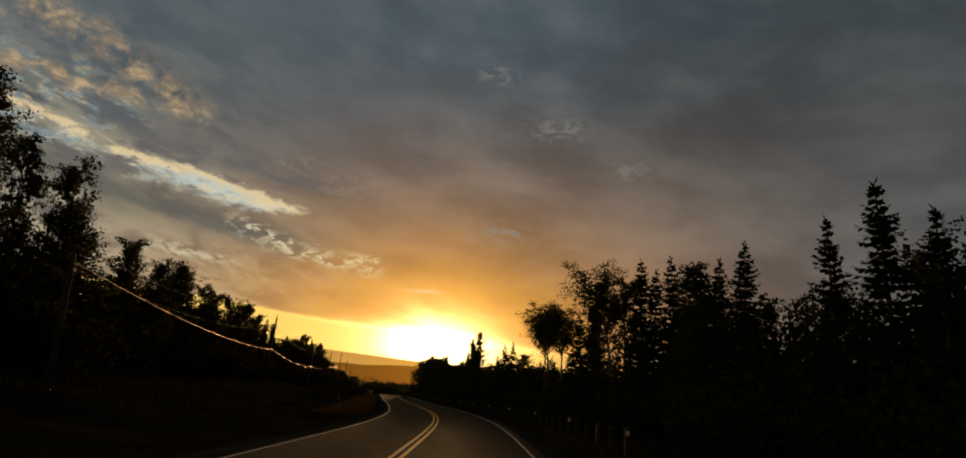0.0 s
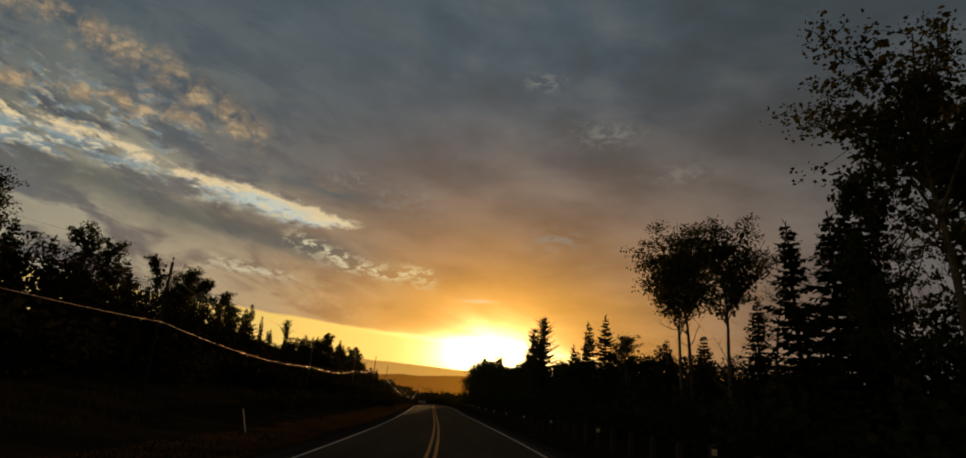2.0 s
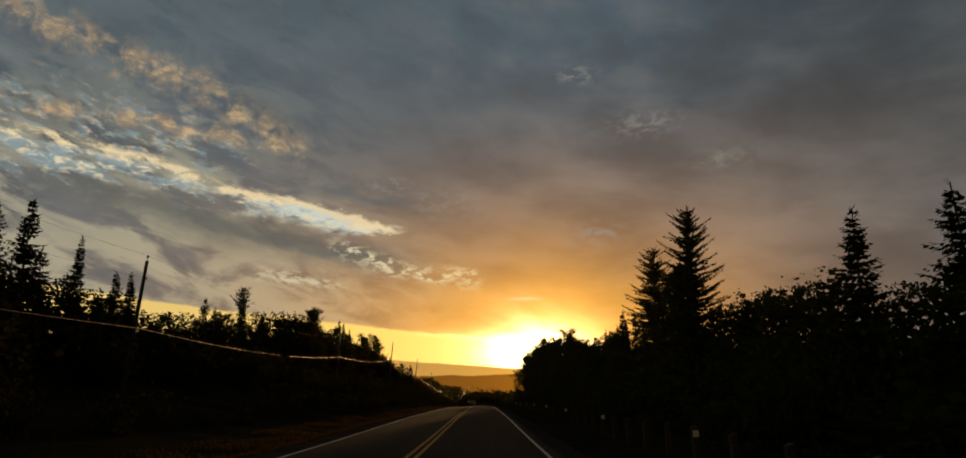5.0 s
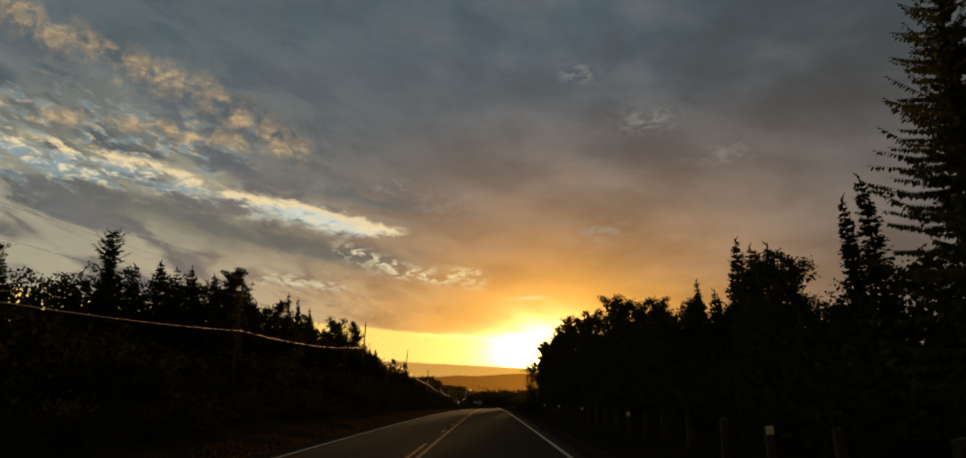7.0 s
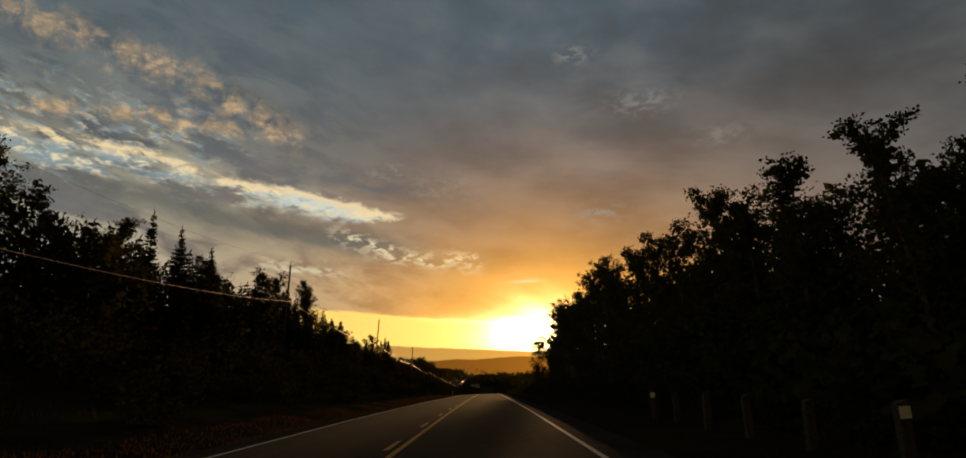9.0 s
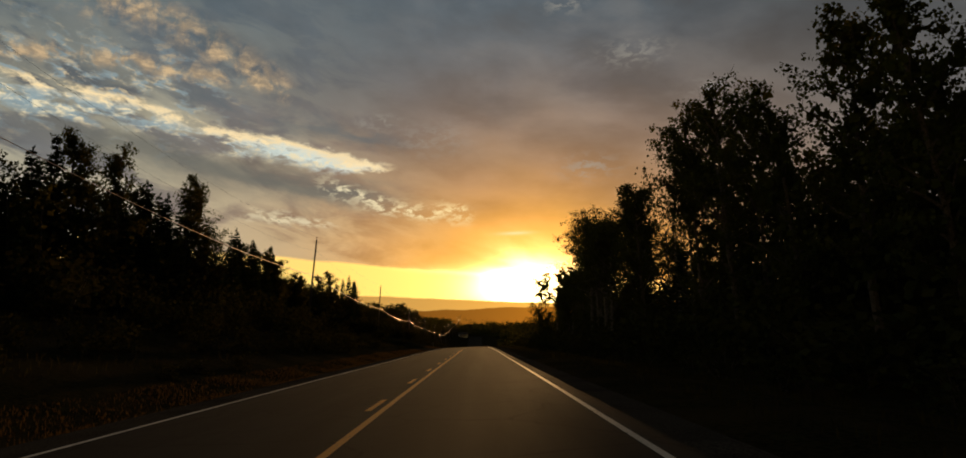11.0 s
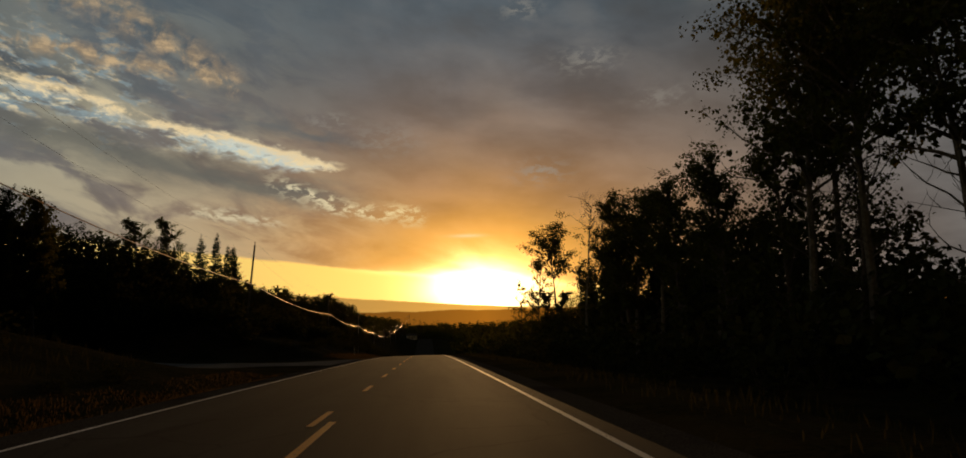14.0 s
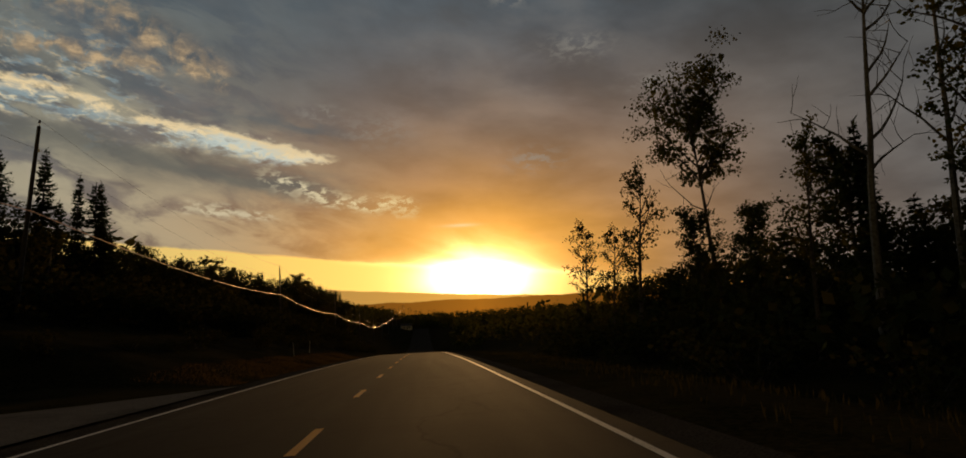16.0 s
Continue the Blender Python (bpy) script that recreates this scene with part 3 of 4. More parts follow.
def broadleaf(seed, h, bare, spread, limbs, leaves, leaf=0.24, stems=1, lean=0.0, gap=1.0, low_dead=0, leaf_above=0.0, steep=0.0, twigs=True, core=300, core_leaf=.6, puff=.19):
    """Aspen or birch: trunk, limbs that rise and spread, leaf clouds along the twigs."""
    rng = random.Random(seed)
    wood, crown = Mesh(), Mesh()
    tips = []
    for s in range(stems):
        root = Vector((rng.uniform(-.5, .5), rng.uniform(-.5, .5), -0.3)) if stems > 1 else Vector((0, 0, -0.3))
        hs = h * (1 if s == 0 else rng.uniform(0.75, 0.95))
        d = Vector((rng.uniform(-.05, .05) + lean, rng.uniform(-.05, .05), 1))
        line = bent(root, d, hs, rng, 8, 0.05, 0.02)
        r0 = 0.0125 * hs / math.sqrt(stems) + 0.03
        wood.tube(line, [r0 * (1 - 0.9 * k / 8) for k in range(9)], 7)

        def on(f):
            k = min(7, int(f * 8))
            return line[k].lerp(line[k + 1], f * 8 - k)
        for i in range(limbs // stems):
            f = bare + (0.97 - bare) * (i + rng.random()) / (limbs // stems)
            a = rng.uniform(0, 2 * math.pi)
            rise = 0.35 + 0.9 * f + steep + rng.uniform(-.2, .2)
            k = (f - bare) / (1 - bare)
            shape = math.sin(math.pi * min(1, 0.18 + 0.70 * k)) ** 0.6
            length = spread * shape * rng.uniform(0.6, 1.15)
            limb = bent(on(f), Vector((math.cos(a), math.sin(a), rise)), length, rng, 4, 0.22, 0.03)
            wood.tube(limb, [r0 * 0.42 * (1 - f * 0.5) * (1 - 0.8 * j / 4) + 0.008 for j in range(5)], 4)
            tips.append((limb[4], length, limb[1]))
            tips.append((limb[3], length, limb[0]))
            for j in (2, 3, 4):
                twig = bent(limb[j], rand_dir(rng) + Vector((0, 0, 0.4)), length * rng.uniform(0.3, 0.55), rng, 3, 0.3)
                if twigs:
                    wood.tube(twig, [0.02, 0.014, 0.01, 0.006], 3)
                tips.append((twig[3], length, limb[1]))
        for i in range(low_dead):
            f = rng.uniform(bare * 0.35, bare)
            a = rng.uniform(0, 2 * math.pi)
            limb = bent(on(f), Vector((math.cos(a), math.sin(a), 0.75)), spread * rng.uniform(.35, .95), rng, 5, 0.36, 0.06)
            wood.tube(limb, [0.04, 0.032, 0.025, 0.016, 0.01, 0.006], 4)
            for j in (2, 3, 4):
                tw = bent(limb[j], rand_dir(rng) + Vector((0, 0, 0.5)), spread * 0.3, rng, 3, 0.3)
                wood.tube(tw, [0.014, 0.011, 0.008, 0.005], 3)
    tips = [p for p in tips if p[0].z > leaf_above * h]
    rng.shuffle(tips)
    keep = tips[: max(4, int(len(tips) * gap))]
    each = max(6, leaves // len(keep))
    for p, length, inner in keep:
        leaf_cloud(crown, p, puff * length + 0.22, int(each * rng.uniform(0.5, 1.5)), leaf, rng, 0.62)
    for _ in range(core):
        p, length, inner = rng.choice(keep)
        leaf_cloud(crown, inner.lerp(p, rng.uniform(0.15, 0.9)), 0.12 * length + 0.1, 1, core_leaf, rng, 0.7)
    return wood, crown


def dead_tree(seed, h, limbs, spread):
    rng = random.Random(seed)
    wood, limbs_made = Mesh(), Mesh()
    line = bent(Vector((0, 0, -.3)), Vector((rng.uniform(-.08, .08), 0, 1)), h, rng, 9, 0.06, 0.02)
    wood.tube(line, [0.0115 * h * (1 - 0.9 * k / 9) + 0.012 for k in range(10)], 6)
    for i in range(limbs):
        k = rng.randint(3, 8)
        a = rng.uniform(0, 2 * math.pi)
        p = line[k].lerp(line[k + 1], rng.random())
        limb = bent(p, Vector((math.cos(a), math.sin(a), 0.8)), spread * rng.uniform(.5, 1) * (1.15 - k / 12), rng, 5, 0.22, 0.06)
        limbs_made.tube(limb, [0.05, 0.042, 0.034, 0.025, 0.016, 0.008], 4)
        for j in (2, 3, 4, 5):
            tw = bent(limb[j], rand_dir(rng) + Vector((0, 0, .6)), spread * rng.uniform(.2, .45), rng, 4, 0.25)
            limbs_made.tube(tw, [0.018, 0.014, 0.011, 0.008, 0.005], 3)
            tw2 = bent(tw[2], rand_dir(rng) + Vector((0, 0, .4)), spread * 0.2, rng, 2, 0.2)
            limbs_made.tube(tw2, [0.01, 0.008, 0.005], 3)
    return wood, limbs_made


def conifer(seed, h, width, whorl=0.34, sprays=9, droop=0.25, ragged=0.25, bare=0.05, size=0.30, club=0.0, power=0.85, hang=0.0):
    """Spruce or larch: whorls of drooping boughs set with needle sprays."""
    rng = random.Random(seed)
    wood, crown = Mesh(), Mesh()
    line = bent(Vector((0, 0, -.3)), Vector((rng.uniform(-.03, .03), rng.uniform(-.03, .03), 1)), h + 0.3, rng, 8, 0.02)
    wood.tube(line, [0.014 * h * (1 - 0.96 * k / 8) + 0.02 for k in range(9)], 6)
    z = bare * h
    while z < h * 0.985:
        f = z / h
        axis = line[min(7, int(f * 8))].lerp(line[min(7, int(f * 8)) + 1], f * 8 - min(7, int(f * 8)))
        taper = (1 - f) ** power
        if club:
            taper = 0.35 * (1 - f) + (club if f > 0.76 else 0.2) * rng.uniform(.35, 1.25)
        r = width * taper + 0.05
        n = rng.randint(5, 7) if f < 0.9 else 4
        turn = rng.uniform(0, 6.28)
        for i in range(n):
            if rng.random() < ragged * 0.45:
                continue
            a = turn + 2 * math.pi * i / n + rng.uniform(-.35, .35)
            length = r * rng.uniform(1 - ragged, 1 + ragged * 0.6)
            out = Vector((math.cos(a), math.sin(a), 0))
            rise = 0.55 * f - droop + rng.uniform(-.3, .3) * ragged
            tip = axis + out * length + Vector((0, 0, length * rise))
            mid = axis.lerp(tip, 0.55) + Vector((0, 0, -0.06 * length))
            if sprays > 4:
                wood.tube([axis, mid, tip], [0.022 + 0.008 * length, 0.014, 0.005], 3)
            side = Vector((-out.y, out.x, 0))
            m = max(3, int(sprays * (0.35 + 0.65 * length / (width + 0.1))))
            for k in range(m):
                g = (k + 0.6) / m
                p = (axis.lerp(mid, g / 0.55) if g < 0.55 else mid.lerp(tip, (g - 0.55) / 0.45))
                s = size * (1.25 - 0.55 * g) * (0.42 + 0.58 * (1 - f) ** 0.7) * rng.uniform(.7, 1.25)
                for sign in (-1, 1):
                    d = (out * rng.uniform(.35, .8) + side * sign * rng.uniform(.5, 1) + Vector((0, 0, rng.uniform(-.75, .1) - hang))).normalized()
                    c = d.cross(Vector((0, 0, 1)) + rand_dir(rng) * 0.6).normalized()
                    crown.blade(p, d * s, c * s * 0.33)
            crown.blade(tip, (out + Vector((0, 0, .2))) * size * (0.25 + 0.55 * (1 - f)), side * size * 0.14)
        z += whorl * rng.uniform(0.75, 1.25) * (1.05 - 0.35 * f)
    for k in range(5):
        crown.blade(line[8] + Vector((0, 0, -0.12 * k - .1)), Vector((rng.uniform(-.25, .25), rng.uniform(-.25, .25), .35)), Vector((.05, 0.02, 0)))
    return wood, crown


def shrub(seed, h, spread, leaves, leaf=0.2, stems=11):
    rng = random.Random(seed)
    wood, crown = Mesh(), Mesh()
    for i in range(stems):
        a = rng.uniform(0, 6.28)
        d = Vector((math.cos(a) * rng.uniform(.2, .9), math.sin(a) * rng.uniform(.2, .9), 1))
        hh = h * rng.uniform(.6, 1)
        line = bent(Vector((rng.uniform(-.3, .3), rng.uniform(-.3, .3), -.15)), d, hh, rng, 4, 0.2)
        wood.tube(line, [0.035, 0.028, 0.02, 0.013, 0.006], 4)
        for k in (1, 2, 3, 4):
            leaf_cloud(crown, line[k] + rand_dir(rng) * 0.15 * spread, 0.30 * spread + 0.1, leaves // (4 * stems), leaf, rng, 0.8)
    return wood, crown


KINDS = {}


def kind(key, name, made, h, bark, foliage, label, category="tree"):
    wood, crown = made
    h = max(p[2] for p in crown.v)
    KINDS.setdefault(key, []).append((name, wood.data("trunk", bark), crown.data("crown", foliage), h, label, category))


for i in range(3):
    kind("spruce", "spruce_tree", conifer(10 + i, 11.0, (2.6, 3.1, 2.5)[i], whorl=(.36, .42, .38)[i], ragged=(.4, .5, .45)[i], sprays=14, size=.56, droop=.18), 11.0, M_BARK, M_NEEDLES,
         "tall dark green spruce in the roadside wood")
for i in range(2):
    kind("spire", "narrow_spruce_tree", conifer(20 + i, 10.0, (1.3, 1.5)[i], whorl=.28, sprays=9, ragged=.45, size=.5), 10.0, M_BARK, M_NEEDLES,
         "slim dark spruce with a spire top in the wood")
for i in range(2):
    kind("larch", "larch_tree", conifer(31 + i, 15.0, (3.0, 3.2)[i], whorl=.26, sprays=30, droop=.04, ragged=.6, bare=.12, size=.36, power=.4, hang=.8), 15.0, M_BARK, M_LARCH,
         "tall feathery larch with loose drooping boughs")
kind("club", "storm_worn_spruce_tree", conifer(35, 15.0, 2.0, whorl=.27, sprays=12, droop=-.15, ragged=.75, bare=.2, size=.66, club=.6), 15.0, M_BARK, M_NEEDLES,
     "ragged spruce with a bushy clubbed top on the bank")
for i in range(4):
    kind("leafy", "birch_tree", broadleaf(40 + i, 12.0, (.18, .25, .2, .3)[i], (2.3, 2.1, 2.5, 2.2)[i], 26, 4700, leaf=.16, core=620, core_leaf=.36), 12.0, M_BARK, M_LEAVES,
         "full leafy birch crowded into the roadside wood")
for i in range(3):
    kind("aspen", "aspen_tree", broadleaf(50 + i, 14.0, (.62, .64, .6)[i], (4.2, 3.7, 4.0)[i], 30, 7400, leaf=.15, low_dead=(8, 9, 7)[i], puff=.17, leaf_above=(.74, .76, .73)[i], steep=-.1,
                                          core=900, core_leaf=.32, gap=.92), 14.0, M_PALE_BARK, M_LEAVES, "tall aspen with a bare branching trunk and high crown")
for i in range(3):
    kind("lush", "aspen_tree", broadleaf(55 + i, 14.0, (.50, .53, .48)[i], (4.2, 3.7, 4.0)[i], 30, 7400, leaf=.15, low_dead=(8, 9, 7)[i], puff=.17, leaf_above=(.58, .60, .55)[i], steep=-.1,
                                          core=900, core_leaf=.32, gap=.85), 14.0, M_PALE_BARK, M_LEAVES, "tall aspen with a bare lower trunk and broad hanging crown")
kind("tuft", "slender_aspen_tree", broadleaf(60, 13.0, .68, 3.9, 16, 6400, leaf=.16, core=420, core_leaf=.34, lean=.12, gap=.9, low_dead=4, leaf_above=.72, steep=-.1), 13.0, M_BARK, M_LEAVES,
     "slender crooked aspen with a small open crown")
kind("sapling", "young_aspen_tree", broadleaf(63, 9.0, .25, 1.5, 20, 1900, leaf=.14, gap=.75, core=80, core_leaf=.22), 9.0, M_BARK, M_LEAVES,
     "young open aspen with sparse fluttering leaves")
kind("sparse", "thin_crowned_birch_tree", broadleaf(66, 12.0, .35, 2.8, 20, 2800, leaf=.14, gap=.55, low_dead=4, core=90, core_leaf=.24), 12.0, M_BARK, M_LEAVES,
     "thin birch with bare twigs among scattered leaves")
for i in range(2):
    kind("dead", "dead_tree", dead_tree(70 + i, 12.0, (17, 14)[i], 3.2), 12.0, M_GREY_WOOD, M_GREY_WOOD, "bare dead tree with bleached forked branches")
for i in range(3):
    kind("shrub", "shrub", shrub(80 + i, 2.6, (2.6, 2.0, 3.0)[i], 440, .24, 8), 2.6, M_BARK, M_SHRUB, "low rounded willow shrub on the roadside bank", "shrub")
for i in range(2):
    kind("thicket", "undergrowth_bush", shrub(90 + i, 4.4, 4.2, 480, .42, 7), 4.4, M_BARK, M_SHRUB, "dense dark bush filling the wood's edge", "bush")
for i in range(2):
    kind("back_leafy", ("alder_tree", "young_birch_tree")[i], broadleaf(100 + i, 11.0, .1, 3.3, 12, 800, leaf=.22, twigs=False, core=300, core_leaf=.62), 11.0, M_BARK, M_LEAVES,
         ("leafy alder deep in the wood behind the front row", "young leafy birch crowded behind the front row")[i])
kind("back_spruce", "young_spruce_tree", conifer(110, 11.0, 2.1, whorl=.52, sprays=4, ragged=.45, size=.8), 11.0, M_BARK, M_NEEDLES,
     "dark spruce deep in the wood behind the front row")

pick = random.Random(5)


POLE_FEET = (31, 91, 149, 206.8, 264.2, 324, 383)


def tree(key, x, y, top=None, tall=None, group="", wide=None, turn=None):
    """Plants one tree; top is the height of its tip above the datum, tall its own height."""
    if key in ("shrub", "thicket") and -23 < x < -7 and any(-8 < y - p < 3 for p in POLE_FEET):
        x, tall = x + (1.5 if x > -15 else -4.0), tall * (0.5 if x > -15 else 1.0)
    name, wood, crown, h, label, category = pick.choice(KINDS[key])
    z = ground_z(x, y)
    tall = tall if tall else top - z
    k = tall / h
    w = wide if wide else k ** 0.6 * pick.uniform(.9, 1.12)
    ob = new(name)
    ob.empty_display_size = 0.3
    ob.matrix_world = pose(x, y, z, 0, 0, pick.uniform(0, 360) if turn is None else turn) @ Matrix.Diagonal((w, w, k, 1))
    t = new("trunk", wood)
    t.parent = ob
    c = new("crown", crown)
    c.parent = ob
    tagged(ob, label, category, group)
    return ob


RIGHT_GROUP, LEFT_GROUP = "trees of the wood beside the driving lane", "trees on the bank beside the power line"


def stand(key, rows, group):
    for x, y, top in rows:
        tree(key, x, y, top, group=group)


# the wood beside the driving lane
stand("spruce", [(17.2, 24, 10.2), (17.9, 28, 12.7), (18, 32, 11.9), (18, 41, 12.5), (18, 44.5, 12.0), (18, 48, 12.6), (19, 53, 13.8), (18.5, 57, 13.4), (19, 60.6, 15.3),
                 (18, 71, 11.0), (18.3, 74, 11.2), (18, 76.6, 11.4), (18.3, 82, 8.0), (18, 89, 6.4), (18, 97, 6.8), (16.4, 110.6, 10.4), (17.1, 118.1, 10.6),
                 (18, 130, 8.5), (19.1, 138.7, 9.9), (21.4, 203, 13.5), (21, 198.7, 12.0), (18, 288, 8.0)], RIGHT_GROUP)
stand("spire", [(18.5, 72, 11.3), (18, 125, 9.4), (18, 158.5, 12.2), (18, 178, 10.3), (19.7, 182.6, 10.9), (18, 189, 9.8),
                (18.6, 191, 9.5), (21, 201.0, 10.0), (21, 209.9, 11.4), (21, 207.4, 10.0), (19, 370.0, 7.5)], RIGHT_GROUP)
stand("leafy", [(18, 46, 12), (18, 110.5, 8.4), (16.9, 162.8, 11.9),
                (19.5, 166.5, 13.1), (18, 185, 8.6), (18, 187.5, 9.0), (18.5, 192.5, 8.9), (18, 211, 10.1),
                (18, 218, 10.9), (23.8, 223, 11.5), (18, 227, 11.8), (18, 234, 13), (18, 241, 15.0), (17.5, 249, 13.9)], RIGHT_GROUP)
stand("leafy", [(18, 254, 14.5), (18, 259, 14.0), (17.5, 263, 14.6), (16.9, 267.7, 12.0), (18, 274, 14.7), (18.4, 279.5, 16.6), (16.8, 281, 15.2), (20, 282.4, 14.0),
                (17, 297.9, 14.8), (18, 302, 15.0), (18, 331, 11),
                (18, 337, 10.2), (18, 344, 10.2), (18, 355, 12.3), (19, 359.5, 7.5), (18.5, 364, 6.4), (19, 371, 7), (16, 374.7, 5.1), (16, 379.1, 5.4)], RIGHT_GROUP)
stand("aspen", [(18, 85.2, 13.9), (18, 93.3, 14.5), (18.2, 91.7, 14.8)], RIGHT_GROUP)
stand("lush", [(17, 313, 14.6), (16.6, 314.2, 13.6), (17.6, 317, 15.4), (18, 320, 15), (17.8, 325, 17.2), (17.2, 328, 16.4), (20, 330, 17), (18.2, 304.5, 15.6)], RIGHT_GROUP)
stand("lush", [(20.7, 361.3, 10.8), (18.6, 355.5, 12.6), (19, 351, 12.6)], RIGHT_GROUP)
stand("larch", [(18, 161.3, 16.6), (18, 172.6, 15.7)], RIGHT_GROUP)
stand("dead", [(18, 80, 8.4), (18, 107, 8.4), (18, 290.5, 11.4), (17.4, 368.2, 15.0)], RIGHT_GROUP)
stand("sparse", [(17.8, 326, 8.2), (19.2, 311, 8.6), (18.6, 69, 9.8), (17, 275.5, 16.2), (18.2, 292, 10.9), (18, 113, 8.0), (19, 309, 12.5), (18.5, 340, 12)], RIGHT_GROUP)
tree("aspen", 18, 65.6, 15.6, group=RIGHT_GROUP, wide=1.2)
tree("leafy", 19.6, 66.6, 14.6, group=RIGHT_GROUP)
tree("leafy", 17.6, 69.2, 12.6, group=RIGHT_GROUP)
tree("dead", 18.2, 365.3, 14.2, group=RIGHT_GROUP)
tree("sparse", 18.9, 363.6, 12.2, group=RIGHT_GROUP)
tree("aspen", 17.3, 284.4, 15.0, group=RIGHT_GROUP, wide=.7)
tree("leafy", 18.8, 361.3, 8.6, group=RIGHT_GROUP)
tree("tuft", 17.3, 379.6, 14.6, group=RIGHT_GROUP, turn=180)
stand("sapling", [(16.3, 391, 11.2), (15.8, 404, 9.0), (18, 373, 8.4), (16.4, 398, 7.5)], RIGHT_GROUP)

# the bank beside the power line
stand("aspen", [(-30, 87, 15.8), (-31, 128, 16.6)], LEFT_GROUP)
stand("leafy", [(-30.5, 41.5, 19), (-30, 43.5, 18.2), (-30, 48, 17.6), (-30, 53.3, 18.4), (-30, 56.7, 15.6)], LEFT_GROUP)
stand("leafy", [(-30, 59, 13.7), (-30, 66, 14.4), (-30, 70, 13.9), (-30, 77, 14.6), (-30, 88.5, 16), (-30, 102, 15.5), (-30, 105, 14.7),
                (-30, 118, 15.6), (-30, 122, 15.1), (-30, 132, 15.4), (-30, 135, 14.6), (-30, 144, 14.8), (-30, 148, 14.4),
                (-31, 193, 12.4), (-30, 231, 17.8), (-31, 236, 18.6), (-30, 249, 16.6), (-30, 270, 17)], LEFT_GROUP)
stand("leafy", [(-30, 291, 19.1), (-30, 295, 19.5), (-30, 302, 17.2), (-30, 309.5, 18), (-30, 314.5, 20.8), (-30, 329, 15), (-30, 336, 14.7),
                (-30, 341, 13.6), (-30, 346, 14.3), (-30, 359, 13.4), (-30, 378, 14.5), (-30, 387.5, 16.2), (-30, 417, 11.2),
                (-30, 426, 11.4), (-30, 452, 10.8), (-30, 515, 14.6)], LEFT_GROUP)
stand("spruce", [(-30, 150, 14.3), (-30, 154, 15.5), (-30, 185, 12.9), (-30, 187.3, 12.2), (-30, 189.6, 11.8), (-30, 206, 13.8), (-30, 214, 15.3),
                 (-30, 221, 16.2), (-30, 287, 17.5), (-30, 305, 16.8), (-30, 327, 16.5), (-30, 331.5, 15.5), (-30, 334, 15.8),
                 (-30, 341, 16), (-30, 398.5, 15.5), (-30, 404, 16.7), (-30, 407, 12.8), (-30, 413.5, 16)], LEFT_GROUP)
stand("spire", [(-30, 160, 14.2), (-30, 166, 12.4), (-30, 169, 12.9), (-30, 229, 16.8), (-30, 255.5, 18.8), (-30, 263.5, 19.1),
                (-30, 272, 18.4), (-30, 335, 15.8), (-30, 409.5, 15.8), (-30, 415.5, 16.4)], LEFT_GROUP)
stand("leafy", [(-31, 349.5, 11.8), (-33, 351.5, 12.0), (-31.5, 356, 11.2), (-33.5, 346, 13)], LEFT_GROUP)
stand("spire", [(-30.5, 341.8, 15.2)], LEFT_GROUP)
stand("club", [(-38.4, 221, 20.3), (-30, 353.5, 12.5)], LEFT_GROUP)

# fill behind and between, kept under the skyline of the front row
LEFT_LINE = [(-40, 11), (40, 14), (52, 13.4), (60, 12.8), (75, 13.3), (90, 14.6), (105, 14.4), (123, 14.6), (134, 13.8), (152, 14), (163, 12.4), (175, 11.6), (191, 12.2),
             (197, 13), (203, 12.9), (210, 14.4), (217, 16), (225, 16.6), (236, 18.2), (250, 17.9), (268, 18), (280, 17.3), (295, 17.6), (315, 18), (330, 14.4), (345, 13.4), (360, 12.8), (378, 13.4),
             (390, 14.4), (405, 12.5), (420, 10.4), (440, 12.5), (470, 12.5), (486, 13.5), (502, 12.5), (540, 16), (573, 15.4), (620, 16)]
RIGHT_LINE = [(-40, 9), (20, 9.4), (26, 10.9), (28, 11.3), (32, 10.6), (35, 9), (38, 9.4), (42, 10.2), (50, 10.6), (57, 11.4), (61, 10), (65, 7.4), (70, 5.4), (80, 5.2), (90, 5.2), (100, 6), (110, 7.2), (118, 8.2), (130, 7.2),
              (140, 7.8), (160, 9.6), (170, 10.4), (180, 8.0), (190, 7.6), (205, 8.6), (212, 9.6), (217, 10.8), (228, 11.9), (238, 13), (247, 12.8), (262, 12.4), (270, 12.6), (280, 13.2), (284, 5.2), (295, 4.6), (298, 11),
              (300, 11.5), (304, 9.5), (308, 4.2), (331, 3.8), (335, 7.8), (338, 8.4), (350, 9), (358, 9.5), (366, 5.4), (400, 4.6), (415, 3.5)]
fill = random.Random(21)
y = -40.0
while y < 412:
    for x, cut in ((20.5, 0.4), (23.5, 0.2)):
        yy, xx = y + fill.uniform(-1.5, 1.5), x + fill.uniform(-1.2, 2.2)
        tall = lerp(RIGHT_LINE, yy) - fill.uniform(0, 1.2) - cut - ground_z(xx, yy)
        if x < 22 or fill.random() < 0.5:
            tree(fill.choice(("back_leafy", "back_leafy", "back_spruce")), xx, yy, tall=max(3, tall), group=RIGHT_GROUP)
    y += 4.2
y = -40.0
